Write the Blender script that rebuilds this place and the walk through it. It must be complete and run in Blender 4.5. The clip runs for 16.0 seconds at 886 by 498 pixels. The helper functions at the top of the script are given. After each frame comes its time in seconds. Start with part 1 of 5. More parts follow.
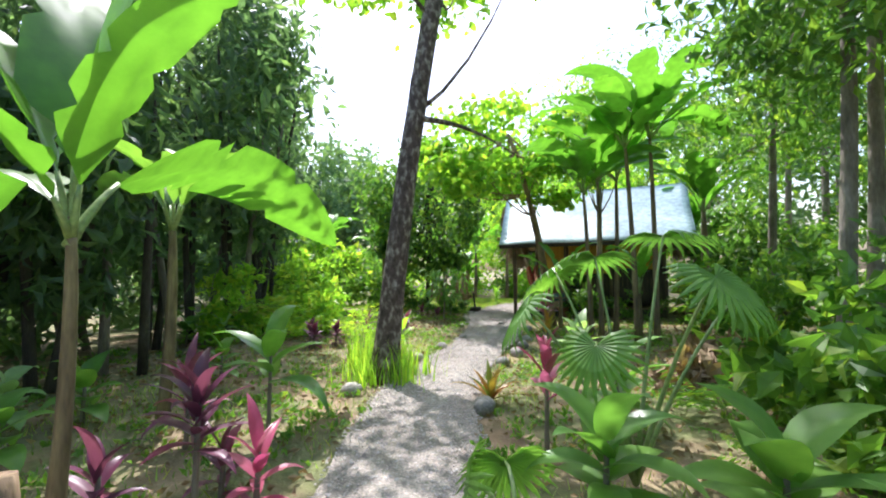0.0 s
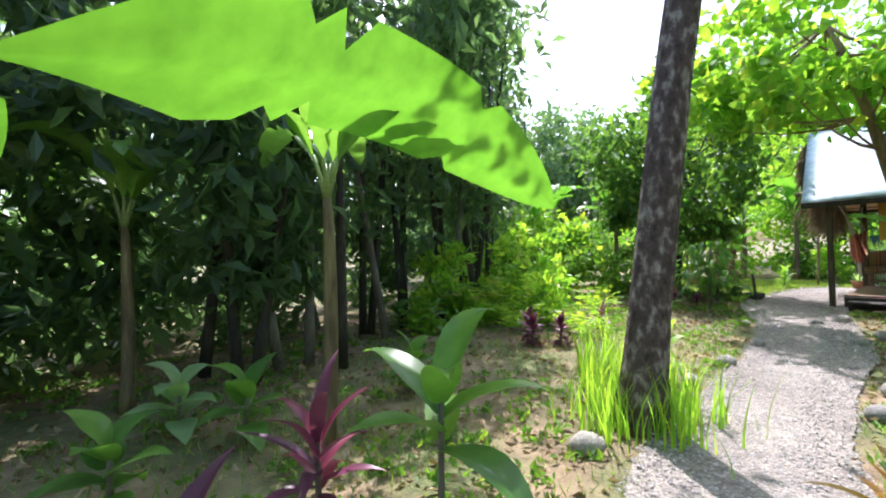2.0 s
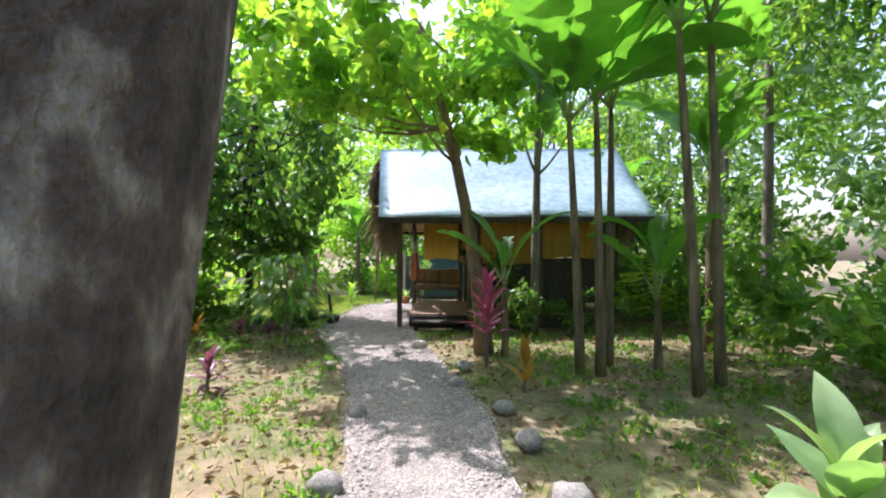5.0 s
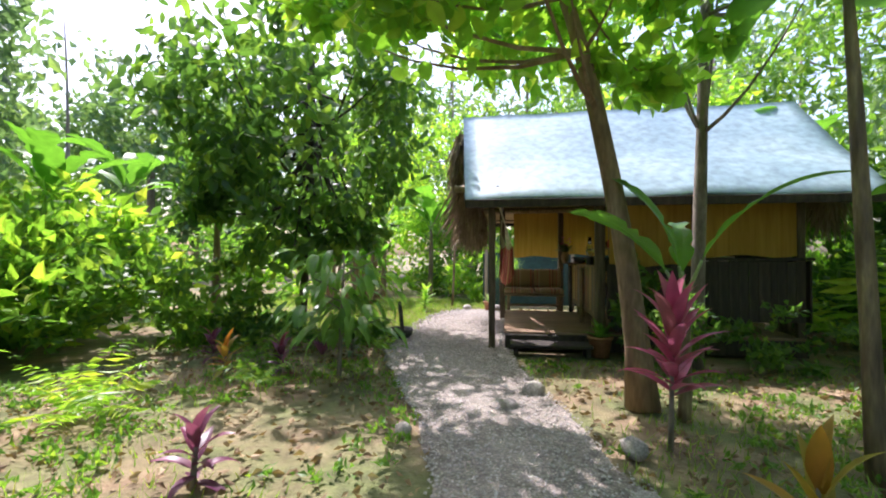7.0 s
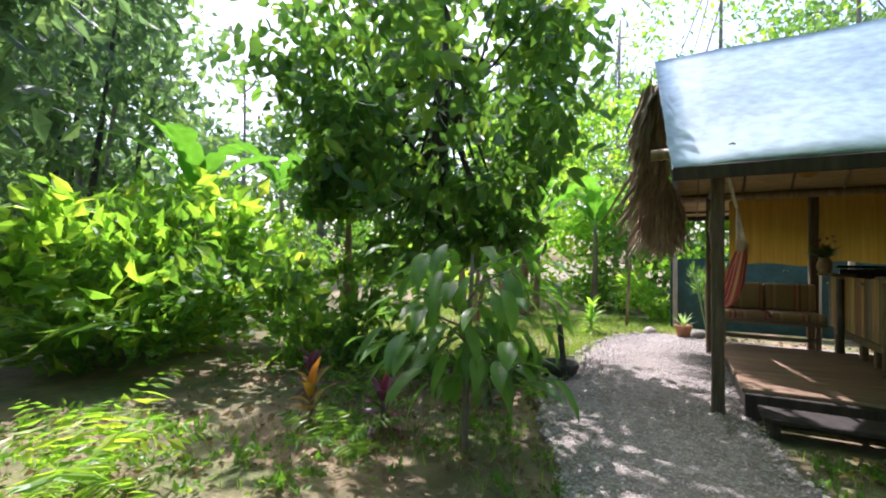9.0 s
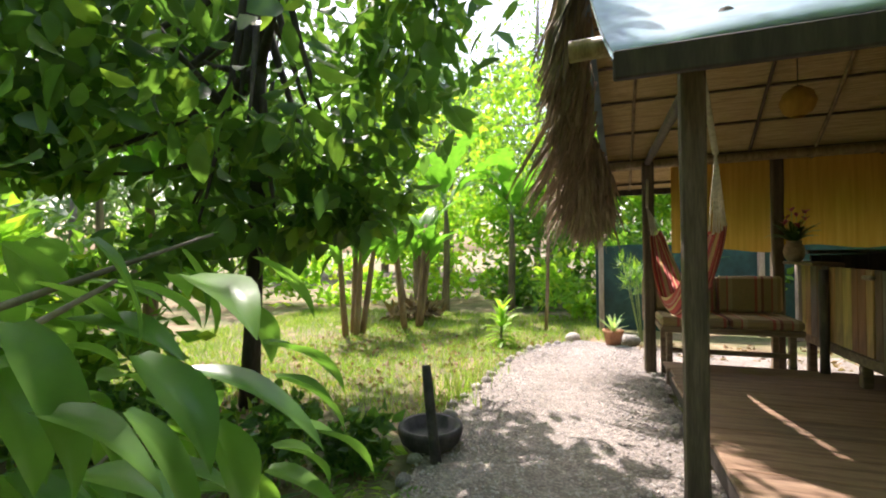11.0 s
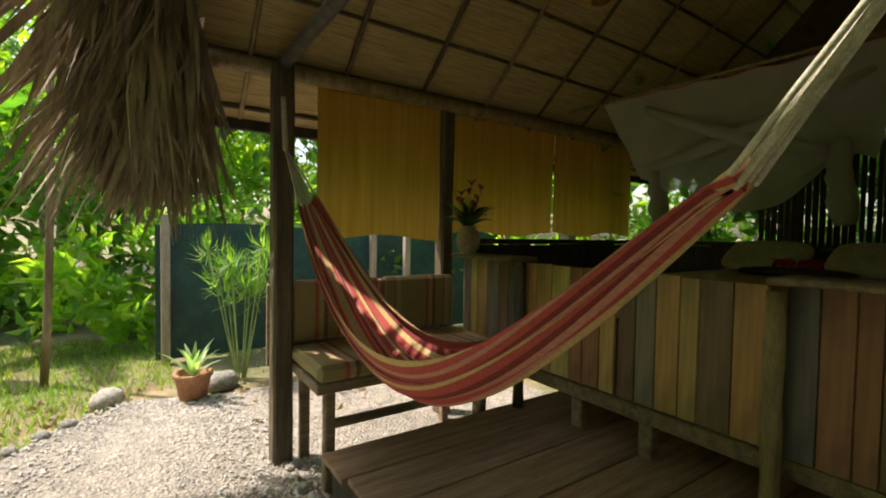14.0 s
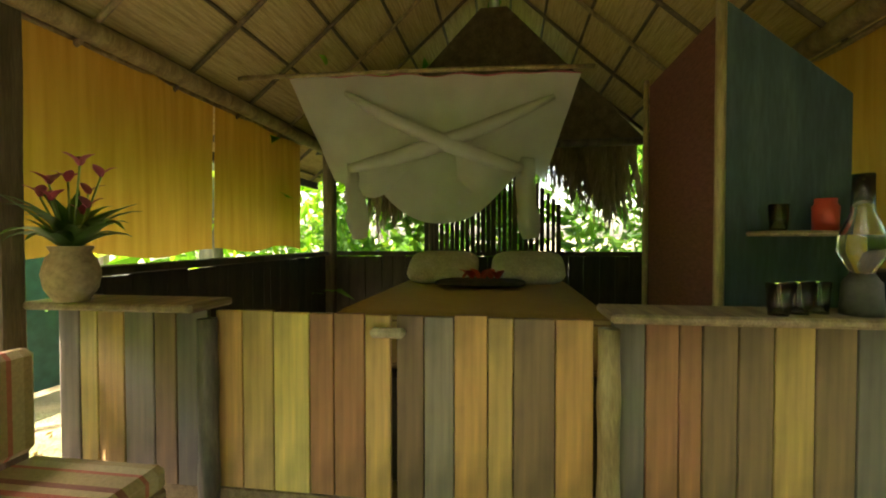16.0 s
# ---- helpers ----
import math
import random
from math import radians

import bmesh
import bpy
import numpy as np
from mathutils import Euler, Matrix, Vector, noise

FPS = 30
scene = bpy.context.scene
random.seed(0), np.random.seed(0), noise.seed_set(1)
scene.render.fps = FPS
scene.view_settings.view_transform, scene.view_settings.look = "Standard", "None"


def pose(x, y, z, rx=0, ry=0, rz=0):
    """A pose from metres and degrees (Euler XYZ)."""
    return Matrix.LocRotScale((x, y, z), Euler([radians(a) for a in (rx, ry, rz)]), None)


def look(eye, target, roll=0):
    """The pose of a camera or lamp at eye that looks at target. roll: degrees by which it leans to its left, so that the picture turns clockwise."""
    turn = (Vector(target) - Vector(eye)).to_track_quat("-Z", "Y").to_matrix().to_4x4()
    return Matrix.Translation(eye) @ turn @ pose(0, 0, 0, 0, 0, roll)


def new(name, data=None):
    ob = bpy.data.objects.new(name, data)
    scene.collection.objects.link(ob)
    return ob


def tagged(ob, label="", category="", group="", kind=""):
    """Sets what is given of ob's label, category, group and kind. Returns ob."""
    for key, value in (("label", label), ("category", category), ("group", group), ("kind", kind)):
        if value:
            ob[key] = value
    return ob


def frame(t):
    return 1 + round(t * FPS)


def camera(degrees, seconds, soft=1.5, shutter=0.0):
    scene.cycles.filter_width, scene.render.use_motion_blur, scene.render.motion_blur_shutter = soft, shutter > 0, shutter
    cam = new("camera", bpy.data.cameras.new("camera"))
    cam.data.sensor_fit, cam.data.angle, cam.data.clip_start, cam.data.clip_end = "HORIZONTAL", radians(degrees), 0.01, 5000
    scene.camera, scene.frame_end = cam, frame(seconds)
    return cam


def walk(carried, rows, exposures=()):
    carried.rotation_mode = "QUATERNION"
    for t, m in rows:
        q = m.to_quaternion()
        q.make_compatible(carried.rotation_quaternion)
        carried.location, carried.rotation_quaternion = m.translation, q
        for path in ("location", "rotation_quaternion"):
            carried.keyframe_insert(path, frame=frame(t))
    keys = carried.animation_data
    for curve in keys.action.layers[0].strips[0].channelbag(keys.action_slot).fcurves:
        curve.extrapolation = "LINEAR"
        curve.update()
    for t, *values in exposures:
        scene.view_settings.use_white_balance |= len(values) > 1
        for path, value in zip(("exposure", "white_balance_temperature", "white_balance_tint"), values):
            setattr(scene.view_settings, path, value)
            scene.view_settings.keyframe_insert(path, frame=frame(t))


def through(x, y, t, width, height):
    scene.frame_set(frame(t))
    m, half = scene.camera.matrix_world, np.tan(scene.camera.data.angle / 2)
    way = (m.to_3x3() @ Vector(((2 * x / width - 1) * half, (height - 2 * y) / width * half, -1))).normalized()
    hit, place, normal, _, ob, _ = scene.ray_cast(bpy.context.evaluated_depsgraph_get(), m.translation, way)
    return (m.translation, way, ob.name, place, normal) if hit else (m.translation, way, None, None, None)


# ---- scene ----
cam = camera(90.0, 16.0, 2.0)
PATH = [
    (0.0, 10.069, -1.411, 1.453, 23.01, 2.83, 0.78),
    (0.5, 9.850, -0.861, 1.443, 33.98, 1.06, 1.72),
    (1.0, 9.516, -0.528, 1.445, 42.91, 0.28, 1.76),
    (1.5, 9.078, -0.147, 1.427, 47.91, 0.74, 2.47),
    (2.0, 8.815, 0.341, 1.467, 51.37, 0.42, 1.92),
    (2.5, 8.554, 0.775, 1.473, 46.34, 0.35, 1.18),
    (3.0, 8.397, 1.322, 1.528, 34.74, 0.70, 1.44),
    (3.5, 8.237, 1.891, 1.457, 22.85, 1.39, 0.49),
    (4.0, 8.035, 2.410, 1.395, 9.84, 1.74, 0.36),
    (6.5, 6.877, 5.335, 1.490, -2.72, 0.96, 0.10),
    (7.0, 6.865, 5.885, 1.436, 8.74, 0.90, -0.10),
    (7.5, 6.838, 6.385, 1.422, 20.96, 1.59, -1.03),
    (8.0, 6.646, 6.836, 1.348, 28.48, 2.95, -0.38),
    (10.5, 6.061, 9.750, 1.477, 26.45, -1.00, -2.20),
    (11.0, 6.142, 10.375, 1.442, 19.60, 0.44, 0.71),
    (11.5, 6.017, 10.984, 1.396, 9.63, 0.65, -0.50),
    (12.0, 5.946, 11.369, 1.397, 1.67, 0.51, -0.77),
    (12.5, 5.942, 11.975, 1.407, -3.11, -0.84, 0.06),
    (13.0, 5.979, 12.388, 1.431, -9.66, -1.21, 0.44),
    (13.5, 5.953, 12.884, 1.412, -21.16, -1.03, 0.25),
    (14.0, 5.975, 13.232, 1.449, -33.79, -1.88, -0.91),
    (14.5, 6.003, 13.529, 1.430, -50.08, -1.34, -0.90),
    (15.0, 6.155, 13.883, 1.439, -64.87, -0.64, 0.11),
    (15.5, 6.393, 14.102, 1.496, -73.59, -0.93, 0.21),
    (16.0, 6.546, 14.300, 1.540, -81.84, -1.23, 0.10),
]
walk(cam, [(t, pose(x, y, z, 90 + pitch, roll, yaw)) for t, x, y, z, yaw, pitch, roll in PATH],
     exposures=[(0.0, 1.3, 5850, 18), (4.0, 1.4, 5600, 28), (6.5, 1.4, 6100, 28), (8.0, 1.15, 5550, 28), (10.5, 1.5, 6250, 26), (12.5, 1.25, 6400, 17), (13.5, 0.97, 6600, 15), (14.5, 1.7, 6900, 12), (16.0, 3.15, 7200, 13)])

# ---- world, sun ----
SUN_YAW, SUN_UP = 44.0, 59.0      # sun stands ahead, to the left of +y
world = bpy.data.worlds.new("sky")
scene.world = world
world.use_nodes = True
wn = world.node_tree
sky = wn.nodes.new("ShaderNodeTexSky")
sky.sky_type = "NISHITA"
sky.sun_disc = False
sky.sun_elevation = radians(SUN_UP)
sky.sun_rotation = radians(-SUN_YAW)
sky.air_density, sky.dust_density = 1.4, 3.5
wn.nodes["Background"].inputs["Strength"].default_value = 0.15
wn.links.new(sky.outputs[0], wn.nodes["Background"].inputs["Color"])
sun = new("sun", bpy.data.lights.new("sun", "SUN"))
sun.data.energy, sun.data.angle, sun.data.color = 3.4, radians(0.6), (1.0, 0.95, 0.85)
sun_way = Vector((-math.sin(radians(SUN_YAW)) * math.cos(radians(SUN_UP)), math.cos(radians(SUN_YAW)) * math.cos(radians(SUN_UP)), math.sin(radians(SUN_UP))))
sun.matrix_world = look((0, 0, 30), Vector((0, 0, 30)) - sun_way)

rng = np.random.default_rng(7)


# ---- materials ----
def ramp(nt, stops, src):
    r = nt.nodes.new("ShaderNodeValToRGB")
    el = r.color_ramp.elements
    for i, (p, c) in enumerate(stops):
        e = el[i] if i < 2 else el.new(p)
        e.position, e.color = p, (*c, 1)
    nt.links.new(src, r.inputs[0])
    return r.outputs[0]


def mixc(nt, fac, a, b, mode="MIX"):
    m = nt.nodes.new("ShaderNodeMix")
    m.data_type, m.blend_type = "RGBA", mode
    for sock, v in ((m.inputs[0], fac), (m.inputs[6], a), (m.inputs[7], b)):
        if isinstance(v, (int, float)):
            sock.default_value = v
        elif isinstance(v, tuple):
            sock.default_value = (*v, 1)
        else:
            nt.links.new(v, sock)
    return m.outputs[2]


def tex(nt, scale=5.0, stretch=(1, 1, 1), detail=5.0, kind="noise", coords="Object"):
    tc = nt.nodes.new("ShaderNodeTexCoord")
    mp = nt.nodes.new("ShaderNodeMapping")
    mp.inputs["Scale"].default_value = stretch
    nt.links.new(tc.outputs[coords], mp.inputs[0])
    if kind == "noise":
        n = nt.nodes.new("ShaderNodeTexNoise")
        n.inputs["Detail"].default_value = detail
    elif kind == "voronoi":
        n = nt.nodes.new("ShaderNodeTexVoronoi")
    else:
        n = nt.nodes.new("ShaderNodeTexWave")
        n.inputs["Distortion"].default_value = 1.5
    n.inputs["Scale"].default_value = scale
    nt.links.new(mp.outputs[0], n.inputs["Vector"])
    return n.outputs[0]


def base_mat(name, rough=0.7, metal=0.0):
    m = bpy.data.materials.new(name)
    m.use_nodes = True
    nt = m.node_tree
    b = nt.nodes["Principled BSDF"]
    b.inputs["Roughness"].default_value = rough
    b.inputs["Metallic"].default_value = metal
    return m, nt, b


def bump(nt, b, h, strength=0.4, dist=0.01):
    n = nt.nodes.new("ShaderNodeBump")
    n.inputs["Strength"].default_value, n.inputs["Distance"].default_value = strength, dist
    nt.links.new(h, n.inputs["Height"])
    nt.links.new(n.outputs[0], b.inputs["Normal"])


def speckled(name, dark, mid, light, scale=8.0, stretch=(1, 1, 1), rough=0.8, rel=0.5, dist=0.01, per_object=0.0, metal=0.0):
    """Two scales of noise over a base colour, with relief."""
    m, nt, b = base_mat(name, rough, metal)
    a = tex(nt, scale, stretch)
    c = tex(nt, scale * 6, stretch, 3.0)
    col = ramp(nt, [(0.28, dark), (0.5, mid), (0.72, light)], a)
    col = mixc(nt, 0.5, col, ramp(nt, [(0.3, (0.45, 0.45, 0.45)), (0.7, (1.25, 1.25, 1.25))], c), "MULTIPLY")
    if per_object:
        oi = nt.nodes.new("ShaderNodeObjectInfo")
        lo, hi = 1 - per_object, 1 + per_object
        col = mixc(nt, 1.0, col, ramp(nt, [(0.0, (lo, lo, lo)), (1.0, (hi, hi * 0.97, hi * 0.9))], oi.outputs["Random"]), "MULTIPLY")
    nt.links.new(col, b.inputs["Base Color"])
    bump(nt, b, c, rel, dist)
    return m


def leafy(name, c1, c2, c3=None, through=0.45, rough=0.45, by_object=False, veins=0.0, glow=(2.1, 2.2, 0.9)):
    """A leaf: glossy above, letting light through; colour differs from leaf to leaf."""
    m, nt, b = base_mat(name, rough)
    out = nt.nodes["Material Output"]
    if by_object:
        rnd = nt.nodes.new("ShaderNodeObjectInfo").outputs["Random"]
    else:
        rnd = nt.nodes.new("ShaderNodeNewGeometry").outputs["Random Per Island"]
    stops = [(0.0, c1), (0.75, c2)] + ([(0.97, c3)] if c3 else [])
    col = ramp(nt, stops, rnd)
    n = tex(nt, 6.0, (1, 1, 1), 4.0)
    col = mixc(nt, 0.6, col, ramp(nt, [(0.3, (0.6, 0.65, 0.6)), (0.7, (1.3, 1.25, 1.2))], n), "MULTIPLY")
    nt.links.new(col, b.inputs["Base Color"])
    if veins:
        w = tex(nt, veins, (0, 1, 0), 2.0, "wave")
        bump(nt, b, w, 0.5, 0.004)
    t = nt.nodes.new("ShaderNodeBsdfTranslucent")
    bright = mixc(nt, 1.0, col, glow, "MULTIPLY")
    nt.links.new(bright, t.inputs[0])
    mx = nt.nodes.new("ShaderNodeMixShader")
    mx.inputs[0].default_value = through
    nt.links.new(b.outputs[0], mx.inputs[1])
    nt.links.new(t.outputs[0], mx.inputs[2])
    nt.links.new(mx.outputs[0], out.inputs["Surface"])
    return m


M_BANANA = leafy("banana_leaf", (0.085, 0.21, 0.028), (0.12, 0.28, 0.035), None, 0.45, 0.36, True, 14.0, (1.7, 1.9, 0.8))
M_DARKLEAF = leafy("dark_leaf", (0.05, 0.12, 0.035), (0.10, 0.20, 0.045), (0.18, 0.28, 0.05), 0.5, 0.4)
# thicket green lifted and blued: the haze over the dark growth is in the colour
M_THICKET = leafy("thicket_leaf_hazed", (0.07, 0.12, 0.085), (0.10, 0.17, 0.11), (0.16, 0.24, 0.12), 0.6, 0.5)
M_MIDLEAF = leafy("mid_leaf", (0.07, 0.16, 0.03), (0.13, 0.26, 0.04), (0.24, 0.34, 0.05), 0.45, 0.45)
M_LIME = leafy("lime_leaf", (0.14, 0.29, 0.035), (0.24, 0.40, 0.045), (0.36, 0.43, 0.06), 0.55, 0.4)
M_BIGLEAF = leafy("big_leaf", (0.09, 0.20, 0.05), (0.15, 0.29, 0.06), None, 0.4, 0.35, True, 30.0)
M_GRASS = leafy("grass_blade", (0.13, 0.24, 0.04), (0.22, 0.34, 0.06), (0.34, 0.34, 0.10), 0.4, 0.6)
M_PURPLE = leafy("purple_leaf", (0.10, 0.03, 0.07), (0.20, 0.06, 0.12), (0.26, 0.05, 0.10), 0.35, 0.4, True, 0.0, (1.5, 1.4, 1.1))
M_PINK = leafy("pink_leaf", (0.40, 0.05, 0.12), (0.55, 0.13, 0.22), (0.30, 0.10, 0.10), 0.35, 0.4, True, 0.0, (1.3, 1.4, 1.6))
M_ORANGE = leafy("orange_leaf", (0.42, 0.16, 0.04), (0.20, 0.26, 0.05), (0.5, 0.25, 0.06), 0.4, 0.4, True)
M_PALE = leafy("pale_leaf", (0.20, 0.34, 0.16), (0.30, 0.42, 0.22), None, 0.4, 0.4, True, 20.0)
M_LITTER = leafy("dry_leaf", (0.16, 0.10, 0.055), (0.30, 0.21, 0.12), (0.42, 0.33, 0.22), 0.15, 0.8)
# distance haze is painted into this paler, bluer leaf green
M_FAR = leafy("far_leaf_hazed", (0.09, 0.17, 0.09), (0.15, 0.25, 0.12), (0.2, 0.3, 0.12), 0.35, 0.6)
M_BARK = speckled("mottled_bark", (0.05, 0.036, 0.03), (0.14, 0.10, 0.085), (0.52, 0.46, 0.40), 15.0, (1, 1, 0.6), 0.9, 0.8, 0.02)
M_BARKGREY = speckled("grey_bark", (0.12, 0.10, 0.08), (0.22, 0.19, 0.15), (0.34, 0.31, 0.26), 6.0, (1, 1, 0.3), 0.9, 0.7, 0.015)
M_BARKDARK = speckled("dark_bark", (0.03, 0.025, 0.02), (0.06, 0.05, 0.04), (0.10, 0.085, 0.07), 7.0, (1, 1, 0.3), 0.9, 0.7, 0.015)
M_BARKTAN = speckled("tan_bark", (0.16, 0.10, 0.06), (0.28, 0.19, 0.11), (0.40, 0.31, 0.20), 5.0, (1, 1, 0.25), 0.85, 0.6, 0.015)
M_STEM = speckled("banana_stem", (0.07, 0.05, 0.035), (0.19, 0.14, 0.075), (0.33, 0.27, 0.13), 5.0, (2, 2, 0.35), 0.6, 0.5, 0.01)
M_PETIOLE = speckled("petiole", (0.16, 0.24, 0.07), (0.26, 0.36, 0.12), (0.36, 0.45, 0.2), 6.0, (1, 1, 1), 0.45, 0.2, 0.004)
M_STONE = speckled("stone", (0.20, 0.19, 0.17), (0.34, 0.32, 0.29), (0.48, 0.46, 0.42), 7.0, (1, 1, 1), 0.85, 0.6, 0.01, 0.25)
M_GRAVELSTONE = speckled("gravel_stone", (0.34, 0.31, 0.28), (0.50, 0.46, 0.42), (0.64, 0.60, 0.55), 20.0, (1, 1, 1), 0.85, 0.3, 0.004)
M_POST = speckled("post_wood", (0.07, 0.05, 0.03), (0.12, 0.09, 0.055), (0.19, 0.14, 0.09), 4.0, (6, 6, 0.6), 0.75, 0.5, 0.006)
M_DECK = speckled("deck_wood", (0.20, 0.12, 0.07), (0.33, 0.21, 0.13), (0.43, 0.30, 0.19), 3.0, (0.6, 7, 7), 0.6, 0.4, 0.004, 0.18)
M_BENCH = speckled("bench_wood", (0.16, 0.11, 0.07), (0.26, 0.18, 0.11), (0.36, 0.27, 0.17), 3.0, (0.8, 8, 8), 0.7, 0.4, 0.004)
M_DARKWOOD = speckled("dark_wood", (0.025, 0.02, 0.016), (0.045, 0.035, 0.028), (0.07, 0.055, 0.04), 3.0, (5, 5, 0.6), 0.7, 0.4, 0.004, 0.2)
M_BAMBOO = speckled("bamboo_pole", (0.17, 0.12, 0.05), (0.30, 0.22, 0.10), (0.42, 0.33, 0.17), 5.0, (4, 4, 0.8), 0.45, 0.3, 0.003)
M_OLDBAMBOO = speckled("old_bamboo", (0.05, 0.045, 0.04), (0.10, 0.085, 0.07), (0.17, 0.145, 0.11), 5.0, (4, 4, 0.8), 0.5, 0.3, 0.003)
M_CANE = speckled("cane_matting", (0.38, 0.27, 0.11), (0.56, 0.42, 0.18), (0.68, 0.54, 0.28), 2.0, (2, 40, 40), 0.75, 0.6, 0.008)
M_BATTEN = speckled("batten", (0.07, 0.05, 0.03), (0.12, 0.09, 0.05), (0.18, 0.13, 0.08), 5.0, (2, 2, 2), 0.7, 0.3, 0.003)
M_ROOF = speckled("roof_sheet", (0.23, 0.35, 0.41), (0.29, 0.42, 0.48), (0.37, 0.50, 0.55), 1.3, (1, 1, 1), 0.5, 0.15, 0.004)
M_THATCH = speckled("thatch", (0.18, 0.14, 0.09), (0.32, 0.25, 0.16), (0.50, 0.41, 0.28), 9.0, (1, 1, 0.2), 0.9, 0.5, 0.006)
M_TARP = speckled("green_tarp", (0.014, 0.05, 0.05), (0.022, 0.075, 0.072), (0.035, 0.10, 0.095), 2.0, (1, 1, 1), 0.55, 0.2, 0.01)
M_TERRA = speckled("terracotta", (0.26, 0.12, 0.06), (0.38, 0.18, 0.09), (0.46, 0.25, 0.14), 8.0, (1, 1, 1), 0.85, 0.2, 0.003)
M_CLAY = speckled("pale_clay", (0.30, 0.22, 0.13), (0.42, 0.32, 0.20), (0.50, 0.40, 0.27), 8.0, (1, 1, 1), 0.8, 0.2, 0.003)
M_IRON = speckled("mortar_wood", (0.03, 0.03, 0.028), (0.06, 0.055, 0.05), (0.11, 0.10, 0.09), 9.0, (1, 1, 1), 0.75, 0.4, 0.005)
M_REDPANEL = speckled("red_mat", (0.12, 0.045, 0.03), (0.17, 0.065, 0.045), (0.22, 0.09, 0.06), 20.0, (1, 1, 4), 0.8, 0.5, 0.004)
M_BLUEPANEL = speckled("blue_board", (0.02, 0.035, 0.045), (0.035, 0.06, 0.07), (0.06, 0.09, 0.09), 3.0, (4, 4, 0.6), 0.7, 0.3, 0.004)
M_PILLOW = speckled("pillow_cloth", (0.55, 0.53, 0.47), (0.66, 0.64, 0.58), (0.75, 0.73, 0.68), 12.0, (1, 1, 1), 0.9, 0.3, 0.004)
M_ROPE = speckled("cotton_rope", (0.48, 0.44, 0.30), (0.62, 0.58, 0.42), (0.72, 0.68, 0.52), 40.0, (1, 1, 1), 0.9, 0.6, 0.003)
M_LIGHTPOST = speckled("pale_timber", (0.32, 0.24, 0.18), (0.45, 0.36, 0.28), (0.55, 0.46, 0.37), 4.0, (5, 5, 0.6), 0.75, 0.3, 0.004)


def cloth_through(name, dark, light, amount, scale=3.0, stretch=(8, 8, 0.4), clear=0.0):
    """Thin cloth that daylight shines through."""
    m, nt, b = base_mat(name, 0.85)
    col = ramp(nt, [(0.3, dark), (0.7, light)], tex(nt, scale, stretch))
    nt.links.new(col, b.inputs["Base Color"])
    bump(nt, b, tex(nt, 60.0), 0.3, 0.002)
    t = nt.nodes.new("ShaderNodeBsdfTranslucent")
    nt.links.new(col, t.inputs[0])
    mx = nt.nodes.new("ShaderNodeMixShader")
    mx.inputs[0].default_value = amount
    nt.links.new(b.outputs[0], mx.inputs[1])
    nt.links.new(t.outputs[0], mx.inputs[2])
    last = mx.outputs[0]
    if clear:
        tr = nt.nodes.new("ShaderNodeBsdfTransparent")
        m2 = nt.nodes.new("ShaderNodeMixShader")
        m2.inputs[0].default_value = clear
        nt.links.new(last, m2.inputs[1])
        nt.links.new(tr.outputs[0], m2.inputs[2])
        last = m2.outputs[0]
    nt.links.new(last, nt.nodes["Material Output"].inputs["Surface"])
    return m


M_SHADE = cloth_through("yellow_cloth", (0.42, 0.24, 0.03), (0.56, 0.34, 0.06), 0.35)
M_NET = cloth_through("net_cloth", (0.62, 0.62, 0.56), (0.72, 0.72, 0.66), 0.5, 5.0, (1, 1, 1), 0.12)
M_NETPINK = cloth_through("net_border", (0.4, 0.10, 0.14), (0.55, 0.18, 0.2), 0.3)


def striped(name, axis, colours, scale, rough=0.9, weave=80.0):
    """Woven stripes across one axis of the object."""
    m, nt, b = base_mat(name, rough)
    tc = nt.nodes.new("ShaderNodeTexCoord")
    sep = nt.nodes.new("ShaderNodeSeparateXYZ")
    nt.links.new(tc.outputs["UV" if axis == "U" else "Object"], sep.inputs[0])
    mul = nt.nodes.new("ShaderNodeMath")
    mul.operation = "MULTIPLY"
    mul.inputs[1].default_value = scale
    nt.links.new(sep.outputs["XYZ".index(axis) if axis != "U" else 0], mul.inputs[0])
    fr = nt.nodes.new("ShaderNodeMath")
    fr.operation = "FRACT"
    nt.links.new(mul.outputs[0], fr.inputs[0])
    r = nt.nodes.new("ShaderNodeValToRGB")
    r.color_ramp.interpolation = "CONSTANT"
    el = r.color_ramp.elements
    for i, (p, c) in enumerate(colours):
        e = el[i] if i < 2 else el.new(p)
        e.position, e.color = p, (*c, 1)
    nt.links.new(fr.outputs[0], r.inputs[0])
    n = tex(nt, weave)
    col = mixc(nt, 0.45, r.outputs[0], ramp(nt, [(0.3, (0.6, 0.6, 0.6)), (0.7, (1.2, 1.2, 1.2))], n), "MULTIPLY")
    nt.links.new(col, b.inputs["Base Color"])
    bump(nt, b, n, 0.4, 0.003)
    return m


